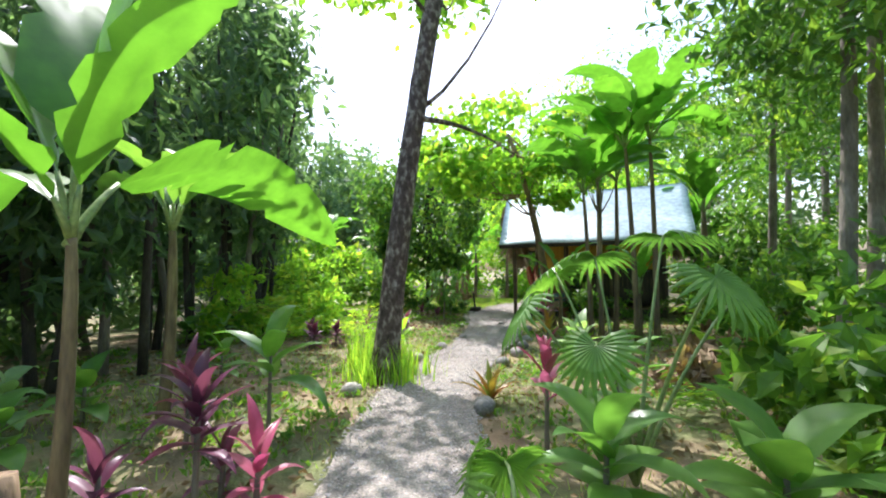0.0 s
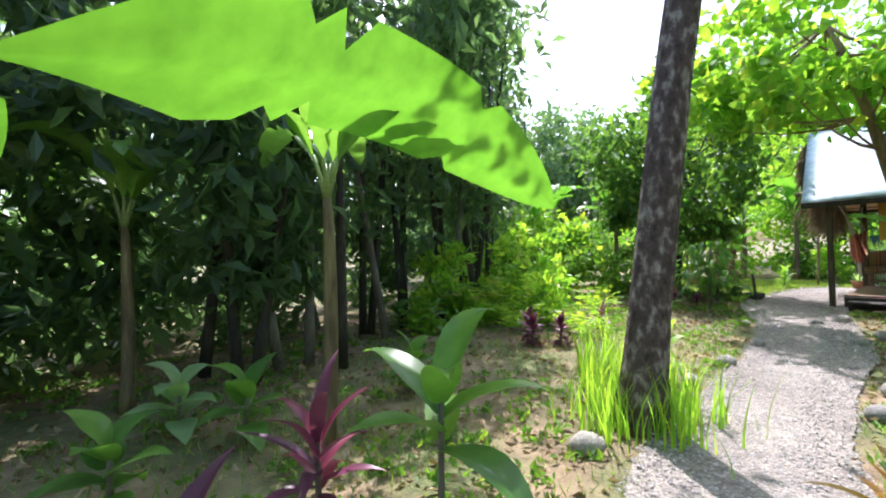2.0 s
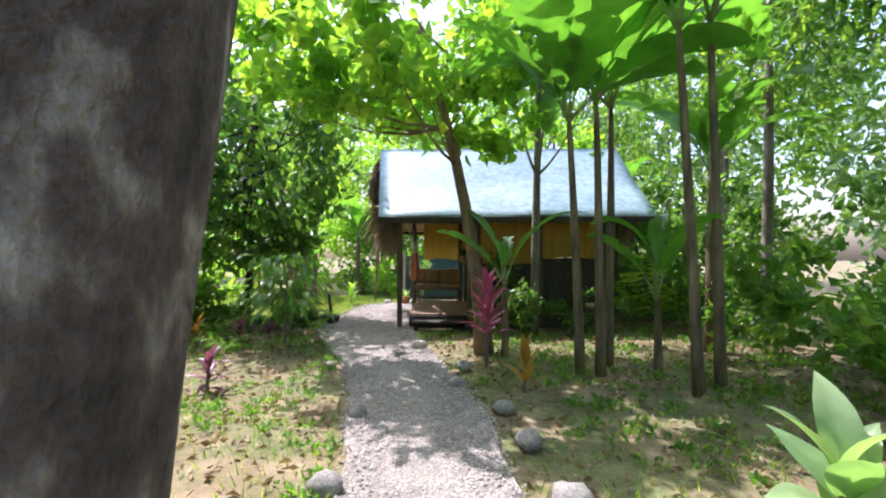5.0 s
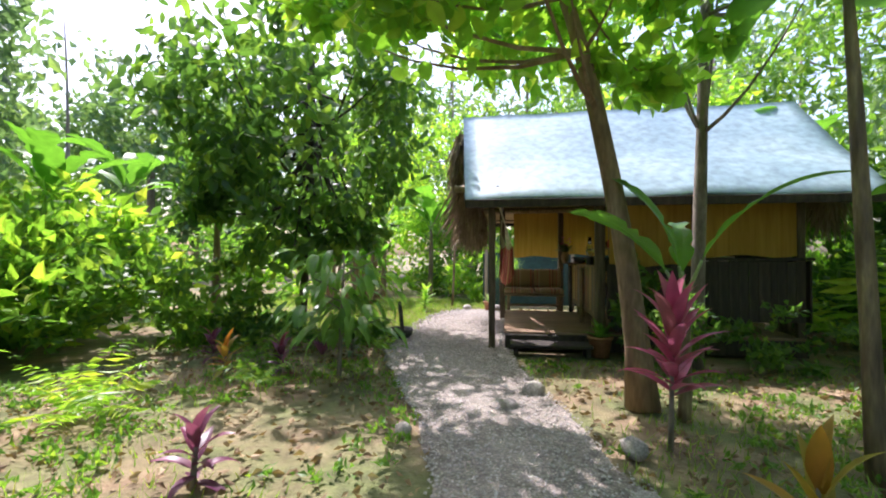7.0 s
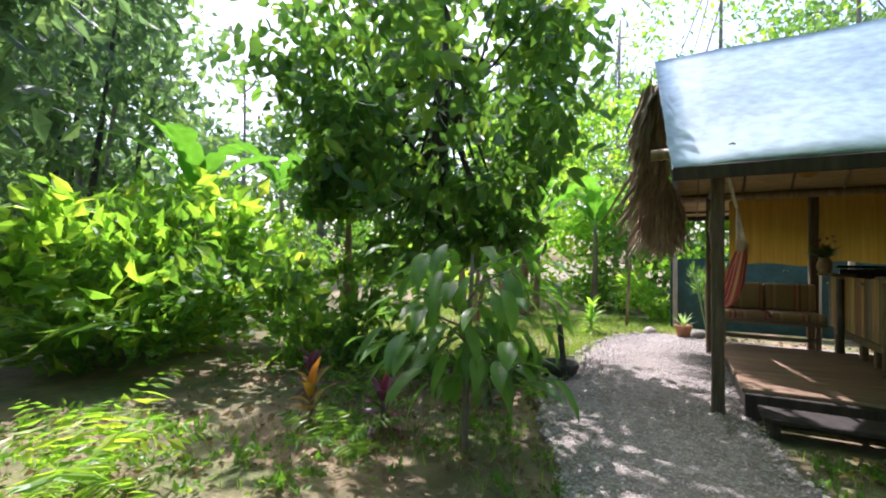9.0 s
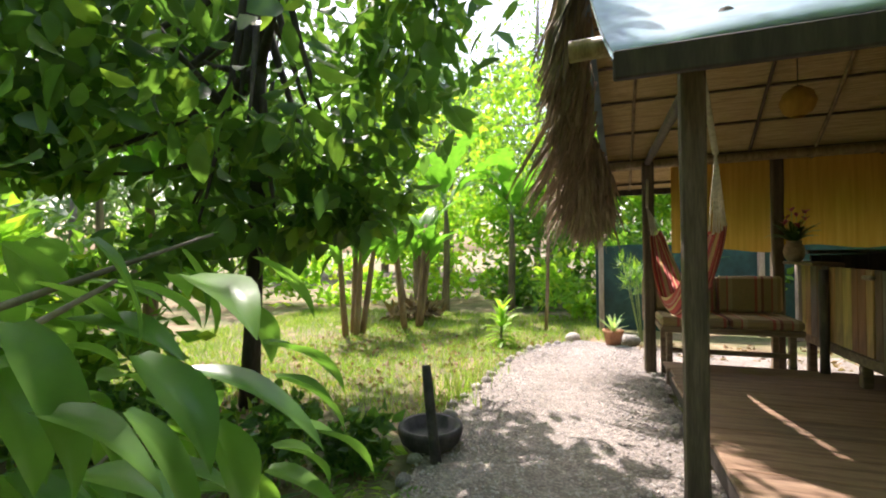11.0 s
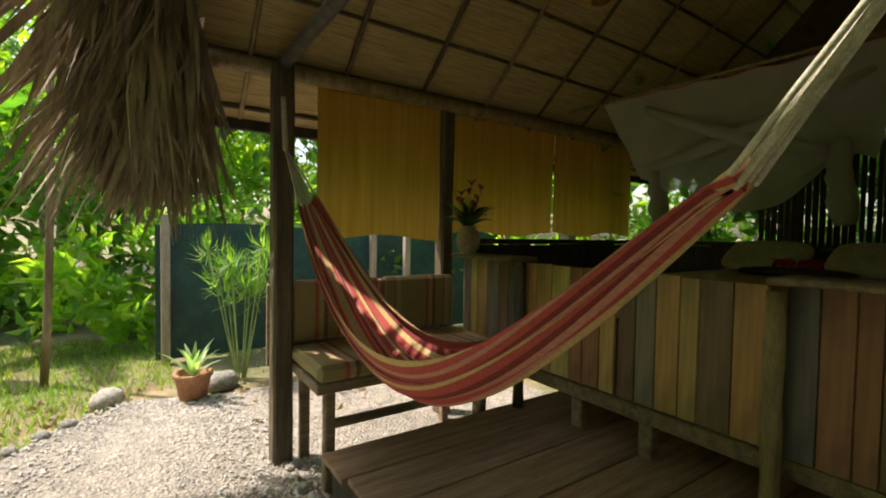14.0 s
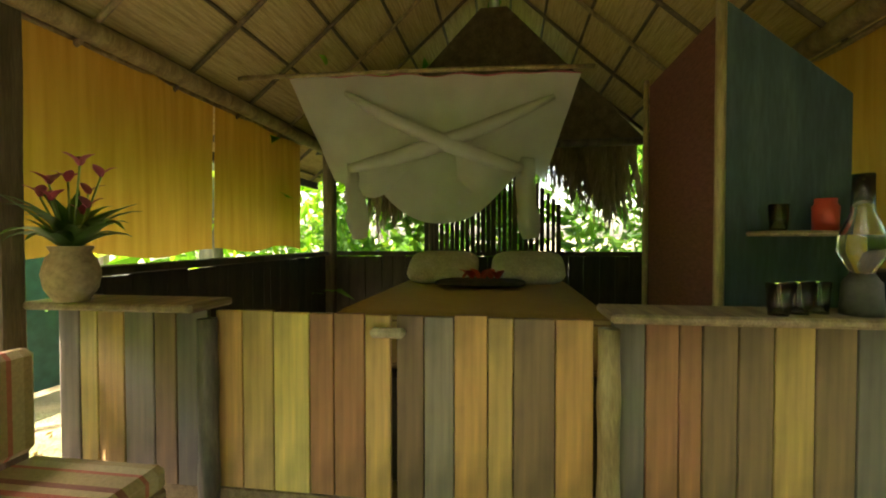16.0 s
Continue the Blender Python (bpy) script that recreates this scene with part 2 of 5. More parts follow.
RED, SALMON, DEEP, SAND = (0.55, 0.09, 0.075), (0.62, 0.27, 0.20), (0.26, 0.04, 0.035), (0.66, 0.46, 0.20)
M_HAMMOCK = striped("hammock_weave", "U", [(0.0, SAND), (0.07, RED), (0.13, SALMON), (0.17, RED), (0.23, DEEP), (0.28, SALMON), (0.33, RED), (0.40, SAND), (0.45, RED),
                                           (0.53, DEEP), (0.58, SALMON), (0.64, RED), (0.71, SAND), (0.75, DEEP), (0.80, RED), (0.88, SALMON), (0.93, SAND)], 2.0)
M_CUSHION = striped("bench_cushion", "X", [(0.0, (0.36, 0.27, 0.13)), (0.5, (0.42, 0.12, 0.08)), (0.56, (0.45, 0.34, 0.18)), (0.64, (0.24, 0.10, 0.07)), (0.70, (0.36, 0.27, 0.13)), (0.86, (0.42, 0.14, 0.09)), (0.9, (0.45, 0.36, 0.2))], 2.4)
M_SPREAD = striped("bedspread", "X", [(0.0, (0.42, 0.29, 0.10)), (0.4, (0.25, 0.15, 0.06)), (0.55, (0.50, 0.36, 0.14)), (0.8, (0.32, 0.20, 0.07))], 14.0)


def steps(nt, stops, src):
    """A ramp without blending between its colours."""
    out = ramp(nt, stops, src)
    out.node.color_ramp.interpolation = "CONSTANT"
    return out


def plank_mat():
    """Planks of many old timbers: one colour for each plank."""
    m, nt, b = base_mat("plank_wood", 0.6)
    oi = nt.nodes.new("ShaderNodeObjectInfo")
    col = steps(nt, [(0.0, (0.24, 0.15, 0.09)), (0.13, (0.50, 0.33, 0.13)), (0.26, (0.17, 0.145, 0.13)), (0.38, (0.56, 0.31, 0.12)), (0.50, (0.37, 0.17, 0.09)),
                    (0.62, (0.66, 0.50, 0.17)), (0.74, (0.27, 0.22, 0.18)), (0.84, (0.60, 0.37, 0.15)), (0.93, (0.20, 0.12, 0.08))], oi.outputs["Random"])
    g = tex(nt, 3.0, (14, 14, 0.7), 6.0)
    col = mixc(nt, 0.75, col, ramp(nt, [(0.25, (0.55, 0.56, 0.58)), (0.55, (1.0, 1.0, 1.0)), (0.8, (1.35, 1.3, 1.2))], g), "MULTIPLY")
    s = tex(nt, 2.2, (2, 2, 1), 3.0)
    col = mixc(nt, 0.5, col, ramp(nt, [(0.36, (0.30, 0.34, 0.42)), (0.5, (1.0, 1.0, 1.0))], s), "MULTIPLY")
    nt.links.new(col, b.inputs["Base Color"])
    bump(nt, b, g, 0.4, 0.004)
    return m


M_PLANK = plank_mat()
M_GLASS, _nt, _b = base_mat("clear_glass", 0.03)
_b.inputs["Transmission Weight"].default_value = 1.0
_b.inputs["Base Color"].default_value = (0.9, 0.95, 0.93, 1)
M_RED, _nt, _b = base_mat("red_petal", 0.5)
_b.inputs["Base Color"].default_value = (0.5, 0.05, 0.03, 1)


def ground_mat():
    """Bare earth and short grass, mixed in patches."""
    m, nt, b = base_mat("earth_and_grass", 0.95)
    earth = ramp(nt, [(0.3, (0.14, 0.092, 0.055)), (0.5, (0.26, 0.18, 0.105)), (0.7, (0.40, 0.29, 0.18))], tex(nt, 2.5, (1, 1, 1), 8.0))
    grass = ramp(nt, [(0.3, (0.07, 0.09, 0.03)), (0.6, (0.15, 0.18, 0.06))], tex(nt, 9.0, (1, 1, 1), 6.0))
    patch = ramp(nt, [(0.36, (0.0, 0.0, 0.0)), (0.6, (0.9, 0.85, 0.85))], tex(nt, 1.1, (1, 1, 1), 12.0))
    nt.links.new(mixc(nt, patch, earth, grass), b.inputs["Base Color"])
    bump(nt, b, tex(nt, 30.0, (1, 1, 1), 6.0), 0.8, 0.03)
    return m


def gravel_mat():
    m, nt, b = base_mat("gravel_bed", 0.9)
    v = tex(nt, 45.0, (1, 1, 1), 2.0, "voronoi")
    n = tex(nt, 1.2, (1, 1, 1), 6.0)
    col = ramp(nt, [(0.3, (0.30, 0.265, 0.23)), (0.7, (0.46, 0.415, 0.37))], n)
    col = mixc(nt, 0.7, col, ramp(nt, [(0.1, (1.15, 1.1, 1.05)), (0.6, (0.5, 0.5, 0.5))], v), "MULTIPLY")
    col = mixc(nt, 0.55, col, ramp(nt, [(0.35, (0.55, 0.53, 0.5)), (0.65, (1.3, 1.27, 1.2))], tex(nt, 14.0, (1, 1, 1), 8.0)), "MULTIPLY")
    nt.links.new(col, b.inputs["Base Color"])
    bump(nt, b, v, 1.0, 0.015)
    return m


M_GROUND, M_GRAVEL = ground_mat(), gravel_mat()


# ---- building helpers ----
def mesh_of(name, verts, faces, mat, smooth=False, uvs=None):
    me = bpy.data.meshes.new(name)
    me.from_pydata([tuple(v) for v in verts], [], [tuple(f) for f in faces])
    me.materials.append(mat)
    if smooth:
        me.polygons.foreach_set("use_smooth", [True] * len(me.polygons))
    if uvs is not None:
        layer = me.uv_layers.new(name="UVMap")
        flat = []
        for f in faces:
            for i in f:
                flat += uvs[i]
        layer.data.foreach_set("uv", flat)
    me.update()
    return me


def thing(name, label, category, at=(0, 0, 0), rz=0.0, group="", kind="", data=None):
    ob = new(name, data)
    ob.matrix_world = pose(at[0], at[1], at[2], 0, 0, rz)
    return tagged(ob, label, category, group, kind)


def part(name, data, parent, label="", m=None):
    if isinstance(data, tuple):
        bm, mat, smooth = data
        data = bpy.data.meshes.new(name)
        bm.to_mesh(data)
        bm.free()
        data.materials.append(mat)
        if smooth:
            data.polygons.foreach_set("use_smooth", [True] * len(data.polygons))
    ob = new(name, data)
    ob.parent = parent
    if m is not None:
        ob.matrix_basis = m
    return tagged(ob, label)


def box(bm, x0, y0, z0, x1, y1, z1, bevel=0.008):
    r = bmesh.ops.create_cube(bm, size=1.0, matrix=Matrix.Translation(((x0 + x1) / 2, (y0 + y1) / 2, (z0 + z1) / 2)) @ Matrix.Diagonal((x1 - x0, y1 - y0, z1 - z0, 1)))
    if bevel:
        edges = list({e for v in r["verts"] for e in v.link_edges})
        bmesh.ops.bevel(bm, geom=edges, offset=bevel, segments=1, affect="EDGES")
    return bm


def boxm(x0, y0, z0, x1, y1, z1, mat, bevel=0.008):
    return (box(bmesh.new(), x0, y0, z0, x1, y1, z1, bevel), mat, False)


def tube_data(name, pts, radii, mat, sides=10, wobble=0.0, seed=0, cap=True):
    """A round, tapered limb along a line of points."""
    r = np.random.default_rng(seed)
    P = [Vector(p) for p in pts]
    verts, faces = [], []
    up = Vector((0.31, 0.93, 0.2)).normalized()
    for i, p in enumerate(P):
        d = (P[min(i + 1, len(P) - 1)] - P[max(i - 1, 0)]).normalized()
        a = d.cross(up)
        a = a.normalized() if a.length > 0.05 else d.orthogonal().normalized()
        b = d.cross(a)
        for k in range(sides):
            t = 2 * math.pi * k / sides
            q = radii[i] * (1 + wobble * r.uniform(-1, 1))
            verts.append(p + a * math.cos(t) * q + b * math.sin(t) * q)
    for i in range(len(P) - 1):
        for k in range(sides):
            faces.append((i * sides + k, i * sides + (k + 1) % sides, (i + 1) * sides + (k + 1) % sides, (i + 1) * sides + k))
    if cap:
        faces.append(tuple(range(sides - 1, -1, -1)))
        faces.append(tuple((len(P) - 1) * sides + k for k in range(sides)))
    return mesh_of(name, verts, faces, mat, True)


def bend(p0, p1, n, sag=(0, 0, 0)):
    """n + 1 points from p0 to p1, bowed by sag in the middle."""
    a, b, s = Vector(p0), Vector(p1), Vector(sag)
    return [a.lerp(b, i / n) + s * (4 * (i / n) * (1 - i / n)) for i in range(n + 1)]


def leaves_data(name, pos, way, size, wide, mat, curl=0.25, seed=1, fine=False):
    """Many small leaves in one mesh: four faces each, folded along the rib and bent at the tip."""
    r = np.random.default_rng(seed)
    n = len(pos)
    way = way / np.maximum(np.linalg.norm(way, axis=1, keepdims=True), 1e-6)
    side = np.cross(way, r.normal(size=(n, 3)))
    side /= np.maximum(np.linalg.norm(side, axis=1, keepdims=True), 1e-6)
    nrm = np.cross(side, way)
    L = np.broadcast_to(size, (n,))[:, None] * r.uniform(0.7, 1.25, (n, 1))
    W = L * wide * r.uniform(0.8, 1.2, (n, 1))
    c = curl * r.uniform(0.3, 1.4, (n, 1))
    if fine:
        rows = [(0.0, 0.0), (0.16, 0.62), (0.42, 1.0), (0.72, 0.72), (0.9, 0.32), (1.0, 0.0)]
        v = []
        for f, w in rows:
            c0 = pos + way * L * f * (1 - c * 0.4 * f) - nrm * L * c * f * f
            v += [c0 + side * W * 0.5 * w + nrm * W * 0.16 * w, c0, c0 - side * W * 0.5 * w + nrm * W * 0.16 * w]
        v = np.stack(v, 1).reshape(-1, 3)
        o = np.arange(n)[:, None] * 18
        f = np.concatenate([o + np.array(q) for k in range(5) for q in ([3 * k, 3 * k + 3, 3 * k + 4, 3 * k + 1], [3 * k + 1, 3 * k + 4, 3 * k + 5, 3 * k + 2])], 0)
        return mesh_of(name, v.tolist(), f.tolist(), mat, True)
    mid = pos + way * L * 0.45 - nrm * W * 0.12
    v = np.stack([pos, mid + side * W * 0.5 + nrm * W * 0.2, mid, mid - side * W * 0.5 + nrm * W * 0.2, pos + way * L * (1 - c * 0.4) - nrm * L * c], 1).reshape(-1, 3)
    o = np.arange(n)[:, None] * 5
    f = np.concatenate([o + [0, 1, 2], o + [0, 2, 3], o + [2, 1, 4], o + [3, 2, 4]], 0)
    return mesh_of(name, v.tolist(), f.tolist(), mat, False)


def cloud(n, centre, radii, seed, shell=0.55, low=-1.0):
    """Points in an uneven crown, denser near its skin and in clumps."""
    r = np.random.default_rng(seed)
    k = max(10, n // 70)
    d = r.normal(size=(k, 3))
    d /= np.linalg.norm(d, axis=1, keepdims=True)
    d[:, 2] = np.where(d[:, 2] < low, -d[:, 2], d[:, 2])
    hub = d * (r.uniform(shell ** 3, 1, (k, 1)) ** (1 / 3)) * np.array(radii)
    i = r.integers(0, k, n)
    p = hub[i] + r.normal(size=(n, 3)) * np.array(radii) * 0.13
    return p + np.array(centre), hub + np.array(centre)


def droopy(n, seed, down=0.5, spread=1.0):
    r = np.random.default_rng(seed)
    w = r.normal(size=(n, 3)) * spread
    w[:, 2] -= down
    return w


def blade_data(name, length, width, mat, segs=10, arch=0.8, start=60.0, profile=None, fold=0.25, tears=0, seed=0, twist=0.0, stalk=0.0, across=2):
    """A long leaf lying along +x from the origin, rising at start degrees and arching over by arch radians; torn edges if asked."""
    r = np.random.default_rng(seed)
    verts, faces = [], []
    x = z = 0.0
    a = radians(start)
    step = length / segs
    cut = {int(c) for c in r.integers(2, max(3, segs - 1), tears)} if tears else set()
    cols = 2 * across + 1
    for i in range(segs + 1):
        t = i / segs
        if profile:
            w = profile(t)
        else:
            w = math.sin(math.pi * min(1.0, 0.08 + 0.92 * t) ** 0.8)
        w *= width / 2
        if t < stalk:
            w = width * 0.035
        if i in cut:
            w *= r.uniform(0.35, 0.75)
        lift = fold * (1 + 0.3 * math.sin(5 * t + seed))
        tw = twist * t
        for k in range(-across, across + 1):
            u = k / across
            yy, zz = u * w, abs(u) * w * lift + (0.06 * w * math.sin(9 * t + 2.2 * k + seed) if k else 0)
            y2, z2 = yy * math.cos(tw) - zz * math.sin(tw), yy * math.sin(tw) + zz * math.cos(tw)
            verts.append((x - z2 * math.sin(a), y2, z + z2 * math.cos(a)))
        x += step * math.cos(a)
        z += step * math.sin(a)
        a -= arch / segs * (0.5 + t)
    for i in range(segs):
        for k in range(cols - 1):
            q = i * cols + k
            faces.append((q, q + cols, q + cols + 1, q + 1))
    return mesh_of(name, verts, faces, mat, True)


def banana_profile(t):
    return max(0.02, min(1.0, t * 5) * (1 - max(0, (t - 0.55) / 0.45) ** 2.4) ** 0.7)


# ---- ground ----
def ground():
    n = 90
    g = [-400, -200, -100, -60, -35] + list(np.linspace(-22, 38, n)) + [50, 80, 130, 220, 420]
    verts, faces = [], []
    for y in g:
        for x in g:
            d = math.hypot(x - 7, y - 8)
            verts.append((x, y, -0.02 + 0.02 * noise.noise((x * 0.6, y * 0.6, 0)) + 0.02 * max(0, d - 14) * noise.noise((x * 0.08, y * 0.08, 3))))
    w = len(g)
    for j in range(w - 1):
        for i in range(w - 1):
            q = j * w + i
            faces.append((q, q + 1, q + w + 1, q + w))
    return thing("ground", "bare brown earth with patches of short grass", "ground", kind="structure", data=mesh_of("ground", verts, faces, M_GROUND, True))


ground()
TRACK = [(11.2, -5.5, 0.6), (10.2, -1.8, 0.55), (9.3, 0.0, 0.55), (8.35, 1.9, 0.6), (7.75, 3.7, 0.58), (7.45, 5.5, 0.55), (7.3, 7.2, 0.6),
         (6.95, 9.0, 0.65), (6.4, 10.8, 0.75), (5.98, 12.3, 0.9), (5.85, 14.0, 0.95), (5.85, 15.6, 0.93), (5.95, 16.8, 0.75), (6.15, 17.6, 0.35)]


def track_at(s):
    i = min(int(s), len(TRACK) - 2)
    f = s - i
    a, b, c, d = (Vector(TRACK[max(0, min(len(TRACK) - 1, k))]) for k in (i - 1, i, i + 1, i + 2))
    return 0.5 * (2 * b + (c - a) * f + (2 * a - 5 * b + 4 * c - d) * f * f + (3 * b - a - 3 * c + d) * f ** 3)


def track_edge(s, side):
    p, q = track_at(s), track_at(min(s + 0.05, len(TRACK) - 1.001))
    d = Vector((q.x - p.x, q.y - p.y)).normalized() if (q - p).length > 1e-5 else Vector((0, 1))
    w = p.z * (1 + 0.10 * noise.noise((s * 2.2, side * 7.0, 0)) + 0.06 * noise.noise((s * 7, side * 3.0, 1)))
    return Vector((p.x + d.y * w * side, p.y - d.x * w * side, 0))


def gravel_path():
    verts, faces = [], []
    n = 150
    for i in range(n + 1):
        s = i / n * (len(TRACK) - 1.01)
        a, b = track_edge(s, -1), track_edge(s, 1)
        for k in range(9):
            p = a.lerp(b, k / 8)
            verts.append((p.x, p.y, 0.012 + 0.018 * math.sin(math.pi * k / 8) + 0.008 * noise.noise((p.x * 3, p.y * 3, 5))))
    for i in range(n):
        for k in range(8):
            q = i * 9 + k
            faces.append((q, q + 1, q + 10, q + 9))
    return thing("gravel_path", "pale grey-tan gravel footpath with uneven edges", "path", kind="structure", data=mesh_of("gravel_path", verts, faces, M_GRAVEL, True))


gravel_path()


def gravel_apron():
    """Gravel beside the porch, running in under the bench."""
    verts, faces = [], []
    n = 24
    for j in range(n + 1):
        for i in range(n + 1):
            x, y = 6.45 + 2.6 * i / n, 15.3 + 2.2 * j / n
            k = 0.12 * noise.noise((x * 2, y * 2, 9))
            verts.append((x + (k if i in (0, n) else 0), y + (k if j in (0, n) else 0), 0.010 + 0.010 * noise.noise((x * 4, y * 4, 2))))
    for j in range(n):
        for i in range(n):
            q = j * (n + 1) + i
            faces.append((q, q + 1, q + n + 2, q + n + 1))
    return thing("gravel_apron", "pale gravel strewn beside the porch", "gravel", kind="structure", data=mesh_of("gravel_apron", verts, faces, M_GRAVEL, True))


gravel_apron()


def gravel_stones():
    r = np.random.default_rng(3)
    verts, faces = [], []
    shape = [(1, 0, 0), (-1, 0, 0), (0, 1, 0), (0, -1, 0), (0, 0, 1), (0, 0, -1)]
    tri = [(0, 2, 4), (2, 1, 4), (1, 3, 4), (3, 0, 4), (2, 0, 5), (1, 2, 5), (3, 1, 5), (0, 3, 5)]
    for i in range(20000):
        s = r.uniform(0.5, len(TRACK) - 1.05)
        a, b = track_edge(s, -1), track_edge(s, 1)
        p = a.lerp(b, r.uniform(-0.03, 1.03))
        k = r.uniform(0.005, 0.02)
        t = r.uniform(0, 6.28)
        o = len(verts)
        for x, y, z in shape:
            q = r.uniform(0.7, 1.2)
            verts.append((p.x + q * k * (x * math.cos(t) - y * 0.7 * math.sin(t)), p.y + q * k * (x * math.sin(t) + y * 0.7 * math.cos(t)), 0.03 + z * k * 0.55 * q))
        faces += [(o + a1, o + b1, o + c1) for a1, b1, c1 in tri]
    return thing("loose_gravel", "loose pale pebbles lying on the path", "gravel", kind="stuff", data=mesh_of("loose_gravel", verts, faces, M_GRAVELSTONE))


gravel_stones()


def stone_data(seed, size):
    bm = bmesh.new()
    bmesh.ops.create_icosphere(bm, subdivisions=2, radius=1.0)
    for v in bm.verts:
        k = 1 + 0.28 * noise.noise(v.co * 1.3 + Vector((seed * 3.1, 0, 0)))
        v.co = Vector((v.co.x * size * k, v.co.y * size * 0.8 * k, v.co.z * size * 0.65 * k))
    me = bpy.data.meshes.new("edging_stone")
    bm.to_mesh(me)
    bm.free()
    me.materials.append(M_STONE)
    me.polygons.foreach_set("use_smooth", [True] * len(me.polygons))
    return me


STONES = [stone_data(i, 1.0) for i in range(6)]


def stone(x, y, s, label="rounded grey stone edging the gravel path", z=0.0):
    ob = thing("edging_stone", label, "stone", (x, y, z + s * 0.35), float(rng.uniform(0, 360)), "stones along the path", data=STONES[int(rng.integers(0, 6))])
    ob.scale = (s, s, s)
    return ob


for sx, sy, ss in ((6.92, 3.12, 0.13), (8.62, 3.05, 0.15), (8.14, 6.95, 0.13), (8.22, 6.1, 0.14), (8.05, 7.7, 0.11), (6.69, 7.6, 0.11), (6.75, 6.3, 0.12), (6.8, 5.2, 0.12), (7.75, 9.3, 0.12),
                   (7.62, 8.55, 0.10), (8.2, 5.3, 0.12), (6.0, 9.4, 0.09), (7.1, 10.6, 0.13), (6.85, 10.1, 0.10), (5.7, 17.75, 0.14), (6.55, 17.75, 0.16)):
    stone(sx, sy, ss)
for i in range(26):        # small kerb stones round the forecourt and along the deck
    e = track_edge(8.6 + i * 0.16, -1)
    stone(e.x + float(rng.normal(0, 0.02)), e.y, float(rng.uniform(0.04, 0.075)), "small pale kerb stone half sunk beside the gravel")
for i in range(22):
    stone(6.70 + float(rng.normal(0, 0.015)), 13.1 + i * 0.135, float(rng.uniform(0.035, 0.06)), "small pale kerb stone lying along the deck")


# ---- the cabin ----
X0, XW, XB = 6.67, 8.13, 10.95        # front posts, half wall, back wall
YR, YL, YM = 12.79, 16.12, 14.43      # right posts, left posts, ridge
DECK, SILL, EAVE, RIDGE = 0.28, 1.42, 2.20, 4.05
EYR, EYL = 12.33, 16.55


def roof_z(y):
    return RIDGE - (RIDGE - EAVE) * abs(y - YM) / (YM - EYR)


def roof_slope(name, side, x_eave, x_ridge, x_back, lift, thick, mat, rows=24, wave=0.0):
    """One slope of the gable roof as a slab; side -1 faces the path."""
    ye = EYR if side < 0 else EYL
    verts, faces = [], []
    m = 14
    for top in (0, 1):
        for i in range(rows + 1):
            for j in range(m + 1):
                v = j / m
                x = (x_eave + (x_ridge - x_eave) * v) + (x_back - (x_eave + (x_ridge - x_eave) * v)) * i / rows
                y = ye + (YM - ye) * v
                z = EAVE + (RIDGE - EAVE) * v + lift + top * thick + wave * noise.noise((x * 0.9, y * 1.3, side)) - 0.05 * math.sin(math.pi * v)
                verts.append((x, y, z))
    w, o = m + 1, (rows + 1) * (m + 1)
    for i in range(rows):
        for j in range(m):
            q = i * w + j
            faces += [(q, q + 1, q + w + 1, q + w), (o + q, o + q + w, o + q + w + 1, o + q + 1)]
    for i in range(rows):
        for j in (0, m):
            q = i * w + j
            faces.append((q, q + w, o + q + w, o + q))
    for j in range(m):
        for i in (0, rows):
            q = i * w + j
            faces.append((q, q + 1, o + q + 1, o + q))
    return mesh_of(name, verts, faces, mat, True)


